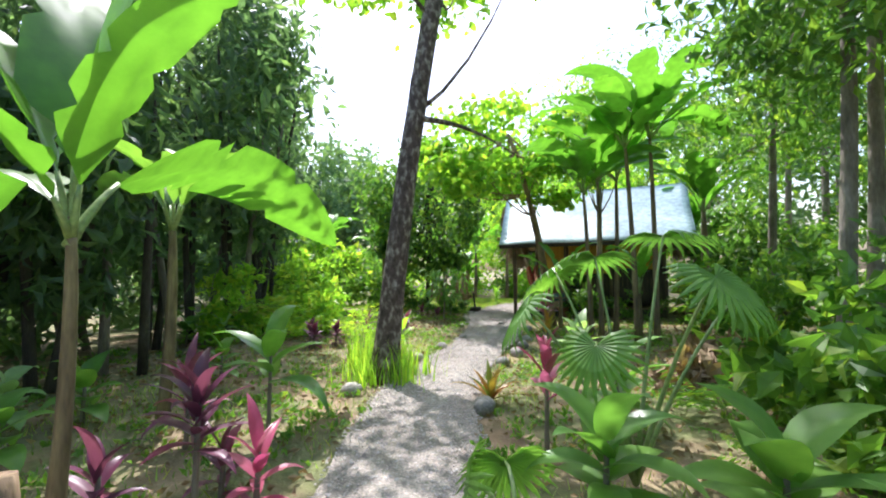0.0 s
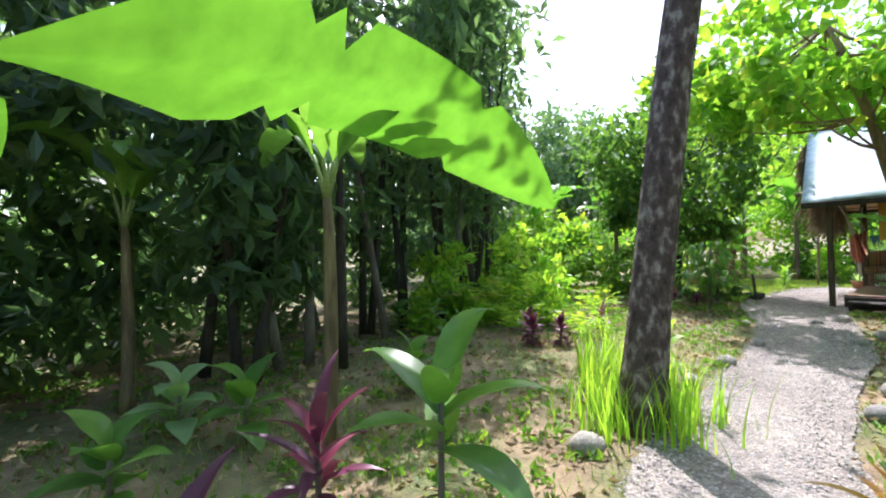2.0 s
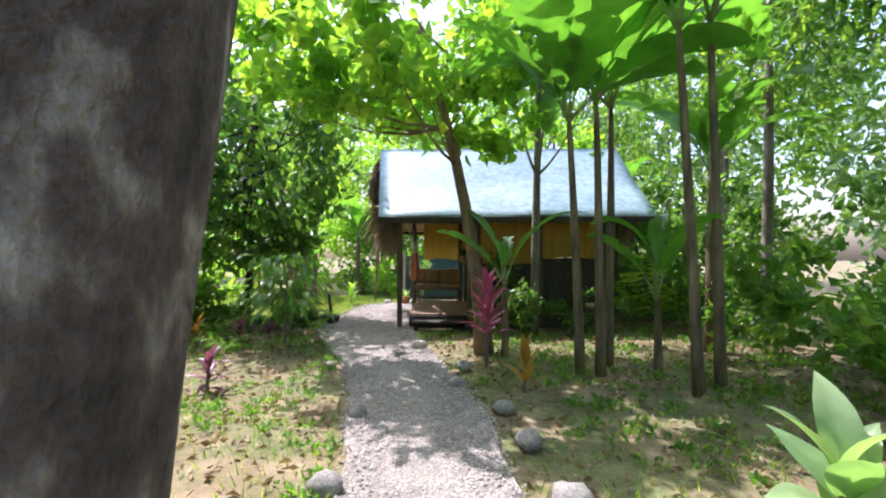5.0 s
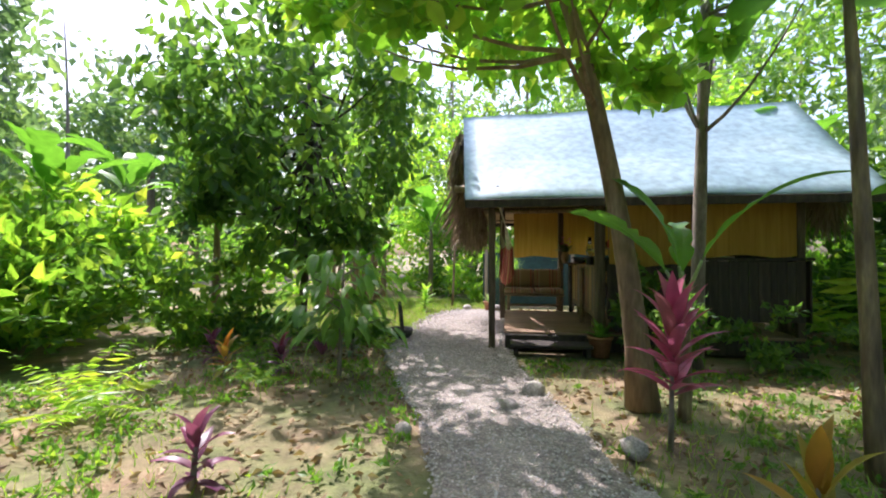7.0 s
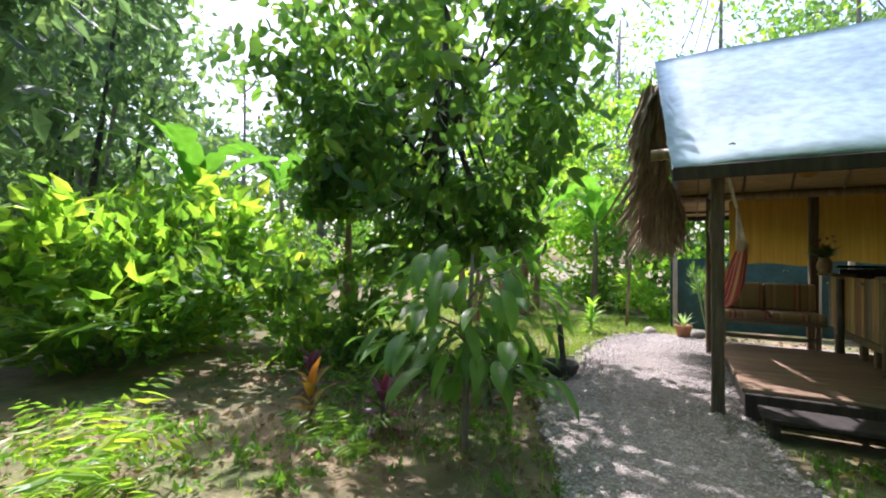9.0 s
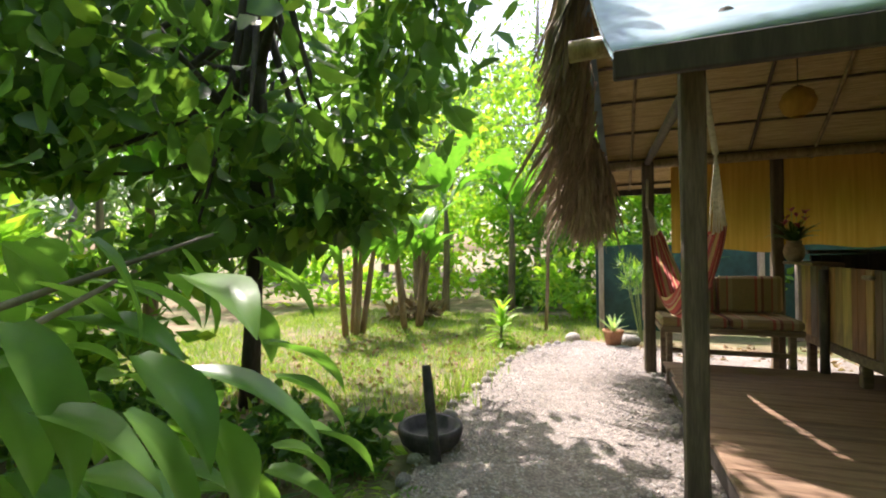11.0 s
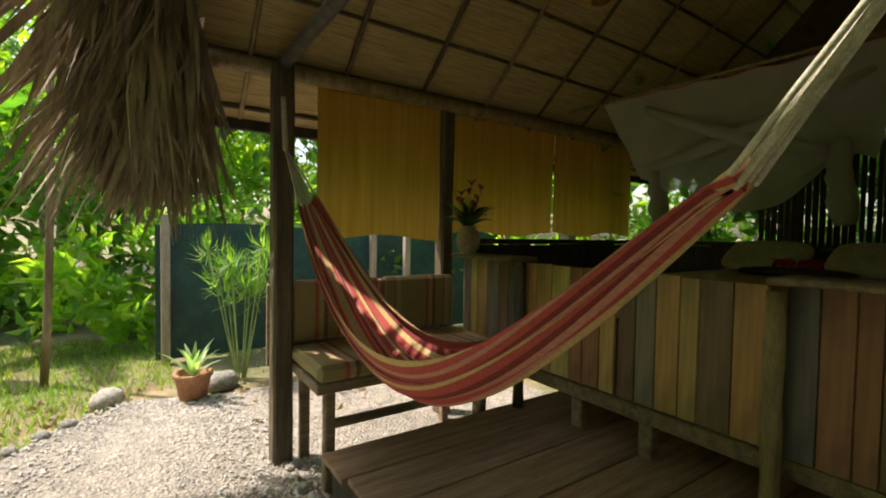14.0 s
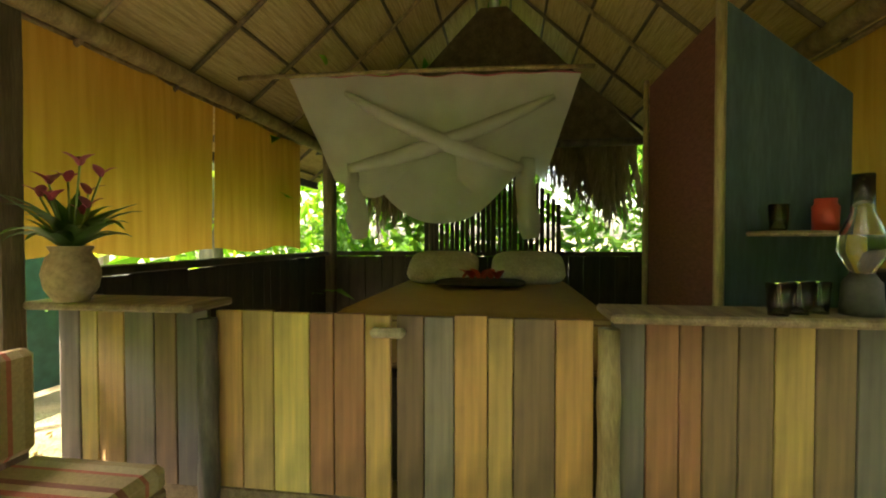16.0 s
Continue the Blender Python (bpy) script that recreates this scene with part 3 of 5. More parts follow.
def cabin_roof():
    roof = thing("roof", "gabled cabin roof of smooth blue-grey sheeting over cane matting", "roof", kind="structure")
    for side in (-1, 1):
        part("roof_sheet", roof_slope("roof_sheet", side, 6.2, 5.95, 11.75, 0.05, 0.035, M_ROOF, wave=0.05), roof, "smooth blue-grey roofing sheet")
        part("cane_lining", roof_slope("cane_lining", side, 6.28, 6.05, 11.6, 0.0, 0.03, M_CANE), roof, "woven cane matting under the roof")
        ye = EYR if side < 0 else EYL
        for k in range(7):           # battens along the roof
            v = 0.05 + k * 0.145
            y, z = ye + (YM - ye) * v, EAVE + (RIDGE - EAVE) * v - 0.05 * math.sin(math.pi * v) - 0.02
            part("batten", tube_data("batten", bend((6.27 - 0.2 * v, y, z), (11.45, y, z), 6, (0, 0, 0.01)), [0.013] * 7, M_BATTEN, 6), roof)
        for k in range(9):           # rafters up the slope
            x = 6.5 + k * 0.6
            pts = [(x, ye + (YM - ye) * v, EAVE + (RIDGE - EAVE) * v - 0.05 * math.sin(math.pi * v) - 0.045) for v in np.linspace(0.03, 0.99, 9)]
            part("rafter", tube_data("rafter", pts, [0.016] * 9, M_BATTEN if k % 3 else M_BAMBOO, 6), roof)
        yp = YR if side < 0 else YL
        part("purlin", tube_data("purlin", bend((6.0, yp, roof_z(yp) - 0.12), (11.3, yp, roof_z(yp) - 0.12), 8, (0, 0, 0.02)), [0.055, 0.05, 0.052, 0.05, 0.054, 0.05, 0.05, 0.052, 0.05], M_BAMBOO, 10), roof, "thick yellowed bamboo purlin")
    part("ridge_pole", tube_data("ridge_pole", bend((6.0, YM, RIDGE - 0.1), (11.5, YM, RIDGE - 0.1), 6), [0.05] * 7, M_BAMBOO, 10), roof)
    part("fascia", boxm(6.2, EYR - 0.02, EAVE - 0.06, 11.75, EYR + 0.02, EAVE + 0.06, M_DARKWOOD), roof, "dark eaves board")
    part("fascia", boxm(6.2, EYL - 0.02, EAVE - 0.06, 11.6, EYL + 0.02, EAVE + 0.06, M_DARKWOOD), roof, "dark eaves board")
    for k in range(3):               # tie beams
        x = (6.67, 8.17, 10.95)[k]
        if k != 1:
            part("tie_beam", tube_data("tie_beam", bend((x, 12.6, 2.46), (x, 16.3, 2.46), 4), [0.04] * 5, M_OLDBAMBOO, 8), roof)
    return roof


cabin_roof()


def thatch_fringe(name, line, length, count, seed, label, lean=(0, 0, 0)):
    """Dry palm strips hanging from a line."""
    r = np.random.default_rng(seed)
    verts, faces = [], []
    for i in range(count):
        t = r.uniform(0, 1) * (len(line) - 1)
        k = min(int(t), len(line) - 2)
        p = Vector(line[k]).lerp(Vector(line[k + 1]), t - k) + Vector(r.normal(0, 0.05, 3))
        L = length * r.uniform(0.45, 1.1)
        d = Vector((r.normal(0, 0.12), r.normal(0, 0.12), -1)) + Vector(lean)
        d.normalize()
        s = d.cross(Vector(r.normal(size=3))).normalized() * r.uniform(0.009, 0.026)
        o = len(verts)
        bowed = Vector((r.normal(0, 0.05), r.normal(0, 0.05), 0))
        for q in range(4):
            c = p + d * L * q / 3 + bowed * (q / 3) * (1 - q / 3) * 3
            ww = s * (1.0, 1.1, 0.8, 0.15)[q]
            verts += [c - ww, c + ww]
        faces += [(o + 2 * q, o + 2 * q + 1, o + 2 * q + 3, o + 2 * q + 2) for q in range(3)]
    return thing(name, label, "thatch", kind="structure", data=mesh_of(name, verts, faces, M_THATCH))


thatch_fringe("thatch_fringe", [(5.93, 14.5, 3.8), (5.95, 15.1, 3.25), (6.0, 15.9, 2.62), (6.05, 16.5, 2.25)], 0.75, 3000, 11, "shaggy dry palm thatch hanging from the gable end", (-0.3, 0.05, 0))
thatch_fringe("thatch_tail", [(6.05, 15.7, 2.6), (6.15, 16.2, 2.3)], 0.85, 650, 12, "bleached dry palm strips hanging below the thatch")
thatch_fringe("thatch_strips", [(5.85, 15.2, 2.95), (5.9, 15.8, 2.6), (5.95, 16.4, 2.3)], 1.0, 160, 14, "long loose palm strips trailing from the gable thatch", (-0.55, 0.1, 0))
thatch_fringe("thatch_back", [(11.5, 13.1, 2.7), (11.55, 13.9, 3.3), (11.55, 14.9, 3.3), (11.5, 15.8, 2.7)], 1.05, 2600, 13, "dark dry thatch hanging behind the cabin")


def deck():
    d = thing("deck", "worn reddish-brown plank deck of the cabin porch", "deck", kind="structure")
    n = 9
    w = (15.5 - YR) / n
    for i in range(n):
        part("deck_plank", boxm(X0 + 0.08 + float(rng.uniform(-0.015, 0.015)), YR + i * w + 0.004, DECK - 0.03 + float(rng.uniform(-0.003, 0.003)), XB, YR + (i + 1) * w - 0.004, DECK, M_DECK, 0.004), d)
    part("deck_beam", boxm(X0 + 0.1, YR - 0.05, 0.02, XB, YR + 0.03, DECK - 0.035, M_DARKWOOD), d)
    part("deck_beam", boxm(X0 + 0.12, YR + 0.04, 0.05, X0 + 0.2, 15.48, DECK - 0.035, M_DARKWOOD), d)
    return d


deck()
step = thing("porch_step", "low dark timber step beside the porch", "step")
part("tread", boxm(6.85, 12.28, 0.14, 8.0, 12.66, 0.18, M_DARKWOOD), step)
for xx in (6.9, 7.9):
    part("support", boxm(xx, 12.32, 0.0, xx + 0.07, 12.62, 0.14, M_DARKWOOD), step)


def post(x, y, top, half=0.07, mat=M_POST, label="rough dark timber post of the cabin", z0=0.0, tilt=(0, 0)):
    n = 9
    verts, faces = [], []
    for i in range(n + 1):
        z = z0 + (top - z0) * i / n
        h = half * (1 + 0.06 * noise.noise((x, y, z * 2)))
        cx, cy = x + tilt[0] * (z - z0), y + tilt[1] * (z - z0)
        c = h * 0.25
        ring = [(h, h - c), (h - c, h), (c - h, h), (-h, h - c), (-h, c - h), (c - h, -h), (h - c, -h), (h, c - h)]
        verts += [(cx + a + 0.006 * noise.noise((z * 3, a * 9, b * 9)), cy + b, z) for a, b in ring]
    for i in range(n):
        for k in range(8):
            faces.append((i * 8 + k, i * 8 + (k + 1) % 8, i * 8 + 8 + (k + 1) % 8, i * 8 + 8 + k))
    faces += [tuple(range(7, -1, -1)), tuple(n * 8 + k for k in range(8))]
    return thing("post", label, "post", group="cabin posts", kind="structure", data=mesh_of("post", verts, faces, mat))


post(6.57, YR + 0.03, roof_z(YR) - 0.1, 0.052)
post(X0, YL - 0.06, roof_z(YL) - 0.1, 0.06)
post(7.97, YL + 0.08, roof_z(YL) - 0.12, 0.055)
post(8.2, YR + 0.12, roof_z(YR + 0.12) - 0.12, 0.07)
post(XB, YL, roof_z(YL) - 0.12, 0.055)
post(XB, YR + 0.15, roof_z(YR) - 0.12, 0.055)
post(9.5, YR, roof_z(YR) - 0.12, 0.05)


def plank_row(parent, p0, p1, z0, z1, count, thick=0.025, mat=M_PLANK, name="plank"):
    """Upright planks of uneven width in a line from p0 to p1."""
    a, b = Vector((*p0, 0)), Vector((*p1, 0))
    L = (b - a).length
    cuts = np.cumsum(rng.uniform(0.7, 1.4, count))
    cuts = np.concatenate([[0], cuts / cuts[-1]]) * L
    ang = math.degrees(math.atan2(b.y - a.y, b.x - a.x))
    for i in range(count):
        w = cuts[i + 1] - cuts[i] - 0.004
        bm = box(bmesh.new(), 0, 0, 0, w, thick, z1 - z0 + float(rng.uniform(-0.006, 0.006)), 0.003)
        q = a.lerp(b, (cuts[i] + 0.002) / L)
        part(name, (bm, mat, False), parent, "", pose(q.x, q.y, z0, 0, 0, ang))


hw = thing("wall_front", "half-height wall of old planks in mixed brown and ochre timber", "wall", kind="structure")
plank_row(hw, (XW, 16.14), (XW, 15.46), 0.56, 1.27, 6)
plank_row(hw, (XW, 13.94), (XW, 12.98), 0.56, 1.27, 9)
part("rail", boxm(XW + 0.03, 12.98, 0.46, XW + 0.1, 16.08, 0.55, M_BENCH), hw, "grey-brown bottom rail")
for yy in (16.0, 15.0, 14.55, 13.4):
    part("stub", boxm(XW + 0.03, yy - 0.04, DECK if yy < 15.5 else 0.0, XW + 0.1, yy + 0.04, 0.46, M_BENCH), hw)
for y0, y1 in ((15.43, 16.16), (12.96, 13.97)):
    part("ledge", boxm(XW - 0.13, y0, 1.272, XW + 0.12, y1, 1.302, M_BENCH), hw, "smooth narrow plank ledge")
for yy in (15.43, 13.96):
    pts = [(XW - 0.045, yy, DECK + k * 0.12) for k in range(9)]
    part("bamboo_pole", tube_data("bamboo_pole", pts, [0.036 if k % 3 else 0.041 for k in range(9)], M_OLDBAMBOO if yy > 15 else M_BAMBOO, 10), hw, "bamboo pole")
for y0, y1, n in ((15.42, 14.72, 6), (14.70, 14.0, 6)):
    dr = thing("half_door", "closed half-height door of mixed old planks", "door", group="pair of half doors")
    plank_row(dr, (XW - 0.01, y0), (XW - 0.01, y1), 0.575, 1.265, n)
    part("brace", boxm(XW + 0.03, y1 + 0.02, 0.7, XW + 0.055, y0 - 0.02, 0.78, M_BENCH), dr)
    if y0 > 15:
        part("latch", boxm(XW - 0.055, 14.66, 1.185, XW - 0.012, 14.79, 1.22, M_LIGHTPOST, 0.012), dr, "pale wooden turn latch")

for nm, a, b, n in (("wall_left", (XW + 0.12, YL + 0.03), (XB, YL + 0.03), 20), ("wall_right", (XB, YR + 0.03), (XW + 0.15, YR + 0.03), 20), ("wall_back", (XB + 0.05, YL), (XB + 0.05, YR), 24)):
    w = thing(nm, "low dark plank wall round the sleeping place", "wall", kind="structure")
    plank_row(w, a, b, 0.5, SILL - 0.05, n, 0.025, M_DARKWOOD)
    lo, hi = (min(a[0], b[0]), min(a[1], b[1])), (max(a[0], b[0]), max(a[1], b[1]))
    part("sill", boxm(lo[0] - 0.03, lo[1] - 0.04, SILL - 0.045, hi[0] + 0.05, hi[1] + 0.06, SILL, M_DARKWOOD), w)

slats = thing("slat_screen", "dark upright bamboo slats with light between them behind the bed", "screen", kind="structure")
for i in range(26):
    y = 13.78 + i * 0.052
    h = 2.35 - 0.9 * abs(y - YM) ** 1.5
    part("slat", boxm(XB + 0.0, y, SILL - 0.03, XB + 0.02, y + 0.038 + float(rng.uniform(-0.006, 0.01)), h, M_DARKWOOD, 0.004), slats)
gable = thing("wall_gable_back", "dark matting closing the back gable", "wall", kind="structure")
gv = [(XB + 0.06, 13.0, 2.5), (XB + 0.06, 15.85, 2.5), (XB + 0.06, 14.56, 3.84), (XB + 0.06, 14.3, 3.84)]
part("matting", mesh_of("matting", gv + [(v[0] + 0.03, v[1], v[2]) for v in gv], [(0, 1, 2, 3), (7, 6, 5, 4), (0, 4, 5, 1), (1, 5, 6, 2), (2, 6, 7, 3), (3, 7, 4, 0)], M_BATTEN), gable)


def shade(x0, x1, y, z0, z1, label, folds=9.0):
    n, m = 60, 8
    verts, faces = [], []
    for i in range(n + 1):
        x = x0 + (x1 - x0) * i / n
        for j in range(m + 1):
            v = j / m
            verts.append((x, y + 0.022 * math.sin(x * folds + 1.5 * math.sin(x * 3)) * (1 - 0.6 * v) + 0.01 * noise.noise((x * 6, v * 3, 0)), z0 + (z1 - z0) * v + (1 - v) * 0.02 * math.sin(x * 7)))
    for i in range(n):
        for j in range(m):
            q = i * (m + 1) + j
            faces.append((q, q + m + 1, q + m + 2, q + 1))
    ob = thing("cloth_blind", label, "blind", group="yellow blinds")
    part("cloth", mesh_of("cloth", verts, faces, M_SHADE, True), ob)
    part("top_rod", tube_data("top_rod", bend((x0 - 0.03, y, z1), (x1 + 0.03, y, z1), 3), [0.014] * 4, M_BAMBOO, 7), ob, "thin bamboo rod")
    return ob


shade(6.93, 7.91, YL + 0.06, 1.42, 2.44, "mustard-yellow cloth blind hanging beside the bench")
shade(8.03, 9.25, YL + 0.1, 1.46, 2.44, "mustard-yellow cloth blind hanging above the low wall")
shade(9.27, 10.5, YL + 0.1, 1.47, 2.44, "mustard-yellow cloth blind hanging above the low wall")
shade(8.3, 9.44, YR - 0.04, 1.3, 2.44, "mustard-yellow cloth blind on the path side of the cabin")
shade(9.56, 10.8, YR - 0.04, 1.44, 2.44, "mustard-yellow cloth blind on the path side of the cabin")


def bed():
    b = thing("bed", "double bed with a striped ochre bedspread behind the half wall", "bed")
    part("bed_frame", boxm(8.75, 13.78, DECK, 10.75, 15.2, 0.85, M_DARKWOOD, 0.02), b)
    bm = box(bmesh.new(), 8.72, 13.72, 0.86, 10.75, 15.26, 1.17, 0.07)
    bmesh.ops.bevel(bm, geom=[e for e in bm.edges if e.calc_length() > 0.3], offset=0.02, segments=2, affect="EDGES")
    part("mattress", (bm, M_SPREAD, True), b, "striped ochre bedspread")
    return b


bed()


def pillow(x, y, z, w, d, h, name, label, mat, tilt):
    bm = bmesh.new()
    bmesh.ops.create_uvsphere(bm, u_segments=24, v_segments=14, radius=1.0)
    for v in bm.verts:
        c = v.co
        sx, sy = (abs(c.x) ** 0.45) * (1 if c.x > 0 else -1), (abs(c.y) ** 0.45) * (1 if c.y > 0 else -1)
        v.co = Vector((sx * d / 2, sy * w / 2, c.z * h / 2 * (1 + 0.15 * noise.noise((c.x * 3, c.y * 3, 0)))))
    me = bpy.data.meshes.new(name)
    bm.to_mesh(me)
    bm.free()
    me.materials.append(mat)
    me.polygons.foreach_set("use_smooth", [True] * len(me.polygons))
    ob = thing(name, label, "pillow", data=me)
    ob.matrix_world = pose(x, y, z, 0, tilt, 0)
    return ob


pillow(10.4, 14.85, 1.3, 0.62, 0.42, 0.17, "pillow", "plump white pillow at the head of the bed", M_PILLOW, -28)
pillow(10.4, 14.12, 1.3, 0.62, 0.42, 0.17, "pillow", "plump white pillow at the head of the bed", M_PILLOW, -28)
pillow(9.95, 14.5, 1.21, 0.7, 0.3, 0.06, "folded_cloth", "dark folded cloth with red flowers on the bed", M_DARKWOOD, 0)
fl = thing("flower_bunch", "bunch of red flowers laid on the bed", "flowers", (9.95, 14.5, 1.24))
for i in range(9):
    part("petal", blade_data("petal", 0.13, 0.07, M_RED, 5, 1.0, 50), fl, "red petal", pose(0, float(rng.uniform(-0.14, 0.14)), 0, 0, 0, i * 41.0))


def net():
    nt = thing("mosquito_net", "white mosquito net knotted up under a cane rod above the bed", "mosquito net")
    part("rod", tube_data("rod", bend((9.27, 16.05, 2.60), (9.49, 13.75, 2.64), 6, (0, 0, 0.01)), [0.014] * 7, M_BAMBOO, 8), nt, "thin cane rod")

    def sheet(name, y0, y1, drop, xoff, mat, seed, n=40, m=14):
        verts, faces = [], []
        for i in range(n + 1):
            u = i / n
            for j in range(m + 1):
                v = j / m
                narrow = 1 - 0.22 * v
                y = (y0 + y1) / 2 + (y1 - y0) * (u - 0.5) * narrow
                x = 9.4 - 0.09 * (y - 14.8) + xoff + 0.05 * math.sin(u * 13 + seed) * v + 0.04 * noise.noise((u * 6, v * 4, seed)) + 0.2 * v
                z = 2.60 + 0.015 * math.sin(u * 6 * math.pi) ** 2 * (1 - v) - v * drop(u) + 0.02 * noise.noise((u * 5, v * 3, seed + 4.0))
                verts.append((x, y, z))
        for i in range(n):
            for j in range(m):
                q = i * (m + 1) + j
                faces.append((q, q + m + 1, q + m + 2, q + 1))
        part(name, mesh_of(name, verts, faces, mat, True), nt)

    sheet("net_front", 15.72, 13.83, lambda u: 0.62 + 0.22 * math.sin(u * math.pi * 2.0 + 0.3) ** 2 - 0.12 * math.sin(math.pi * u), 0.0, M_NET, 1)
    sheet("net_back", 15.6, 13.95, lambda u: 0.5 + 0.45 * math.sin(math.pi * u), 0.12, M_NET, 5)
    sheet("net_border", 15.73, 13.82, lambda u: 0.05, -0.012, M_NETPINK, 1, 40, 2)
    for a, b, c in (((9.42, 15.35, 2.5), (9.55, 14.2, 2.0), -0.05), ((9.52, 14.0, 2.45), (9.5, 15.35, 2.02), -0.05)):
        part("gathered_fold", tube_data("gathered_fold", bend((a[0] - 0.06, a[1], a[2]), (b[0] - 0.06, b[1], b[2]), 8, (-0.03, 0, c)), [0.02, 0.035, 0.04, 0.045, 0.05, 0.05, 0.05, 0.045, 0.03], M_NET, 8, 0.15, 3), nt)
    for y in (15.36, 14.16):
        part("net_tail", tube_data("net_tail", bend((9.55, y, 2.08), (9.6, y - 0.02, 1.55), 7, (0.03, 0.02, 0)), [0.05, 0.06, 0.065, 0.07, 0.07, 0.075, 0.07, 0.05], M_NET, 10, 0.22, 6), nt)
    return nt


net()

cab = thing("wardrobe", "tall corner wardrobe with a red matting side and dark blue boards", "wardrobe")
part("side_panel", boxm(8.5, 13.42, DECK, 9.4, 13.445, 2.47, M_REDPANEL), cab, "dull red woven side panel")
fv = [(8.47, 13.445, DECK), (8.47, 12.98, DECK), (8.47, 12.98, 2.1), (8.47, 13.445, 2.5)]
part("front_panel", mesh_of("front_panel", fv + [(8.495, b, c) for _, b, c in fv], [(0, 3, 2, 1), (4, 5, 6, 7), (0, 1, 5, 4), (1, 2, 6, 5), (2, 3, 7, 6), (3, 0, 4, 7)], M_BLUEPANEL), cab, "dark blue-black board front")
part("corner_cane", tube_data("corner_cane", bend((8.455, 13.46, DECK), (8.455, 13.46, 2.56), 5), [0.02] * 6, M_BAMBOO, 8), cab, "yellow cane corner pole")
part("corner_cane", tube_data("corner_cane", bend((9.41, 13.46, DECK), (9.41, 13.46, 2.5), 5), [0.016] * 6, M_BAMBOO, 8), cab, "yellow cane corner pole")
part("shelf", boxm(8.3, 13.0, 1.55, 8.468, 13.36, 1.57, M_BENCH), cab, "small plank shelf")


def lathe(name, prof, mat, sides=18):
    verts, faces = [], []
    for rr, z in prof:
        verts += [(rr * math.cos(2 * math.pi * k / sides), rr * math.sin(2 * math.pi * k / sides), z) for k in range(sides)]
    for i in range(len(prof) - 1):
        for k in range(sides):
            faces.append((i * sides + k, i * sides + (k + 1) % sides, (i + 1) * sides + (k + 1) % sides, (i + 1) * sides + k))
    return mesh_of(name, verts, faces, mat, True)


GLASSM = lathe("drinking_glass", [(0.001, 0), (0.028, 0), (0.034, 0.1), (0.031, 0.1), (0.025, 0.008), (0.001, 0.008)], M_GLASS)
for i in range(3):
    thing("drinking_glass", "clear upturned drinking glass on the plank ledge", "glass", (8.06 + 0.03 * i, 13.46 - i * 0.075, 1.302), group="glasses on the ledge", data=GLASSM)
thing("shelf_glass", "pale green drinking glass on the small shelf", "glass", (8.39, 13.28, 1.571), data=GLASSM)
thing("jam_jar", "red candle jar on the small shelf", "jar", (8.39, 13.12, 1.571), data=lathe("jam_jar", [(0.001, 0), (0.04, 0), (0.042, 0.09), (0.034, 0.1), (0.034, 0.12), (0.001, 0.12)], M_RED))
jug = thing("oil_lamp", "glass oil lamp with a tall clear chimney", "oil lamp", (8.1, 13.2, 1.302))
part("base", lathe("base", [(0.001, 0), (0.055, 0), (0.055, 0.02), (0.05, 0.1), (0.03, 0.13), (0.001, 0.13)], M_IRON), jug, "dark lamp base")
part("chimney", lathe("chimney", [(0.03, 0.131), (0.065, 0.2), (0.06, 0.25), (0.03, 0.32), (0.028, 0.44), (0.025, 0.44), (0.027, 0.32), (0.055, 0.25)], M_GLASS), jug, "clear glass chimney")


def vase():
    v = thing("flower_vase", "pale clay vase of dark leaves and pink flowers", "vase", (8.05, 15.98, 1.302))
    part("pot", lathe("pot", [(0.001, 0), (0.055, 0), (0.085, 0.05), (0.095, 0.11), (0.08, 0.17), (0.062, 0.19), (0.075, 0.215), (0.066, 0.215), (0.055, 0.19), (0.001, 0.15)], M_CLAY), v, "rounded pale clay pot")
    for i in range(36):
        part("leaf", blade_data("leaf", float(rng.uniform(0.16, 0.36)), 0.065, M_DARKB, 7, float(rng.uniform(0.6, 2.2)), float(rng.uniform(35, 86)), fold=0.3, seed=i), v, "", pose(0, 0, 0.18, 0, 0, i * 67.0))
    for i in range(9):
        a = i * 2.4
        tip = (0.13 * math.cos(a) * (0.4 + 0.07 * i), 0.13 * math.sin(a) * (0.4 + 0.07 * i), 0.34 + 0.022 * (i * 5 % 9))
        part("stalk", tube_data("stalk", bend((0, 0, 0.17), tip, 3), [0.004] * 4, M_PETIOLE, 5), v)
        for k in range(3):
            part("petal", blade_data("petal", 0.075, 0.035, M_PINK, 5, 1.2, 55, fold=0.3, seed=k), v, "pink petal", pose(*tip, 0, 0, 120 * k + 40 * i))
    return v


M_DARKB = leafy("vase_leaf", (0.04, 0.09, 0.03), (0.07, 0.14, 0.04), None, 0.25, 0.35, True)
vase()


def pendant_lamp():
    p = thing("pendant_lamp", "round yellow paper lampshade hanging from the ridge pole", "lamp", (7.57, 14.45, 2.55))
    prof = [(0.04, 0.11)] + [(0.115 * math.cos(a) * (1 + 0.03 * math.cos(9 * a)), 0.115 * math.sin(a)) for a in np.linspace(1.2, -1.2, 15)] + [(0.04, -0.11)]
    part("shade", lathe("shade", prof, M_SHADE, 24), p, "ribbed yellow paper shade")
    part("cord", tube_data("cord", bend((0, 0, 0.1), (0, -0.02, 1.37), 3), [0.004] * 4, M_DARKWOOD, 5), p, "thin dark cord")
    part("cap", lathe("cap", [(0.001, 0.125), (0.03, 0.12), (0.042, 0.105), (0.042, 0.1)], M_DARKWOOD, 12), p)
    return p


pendant_lamp()


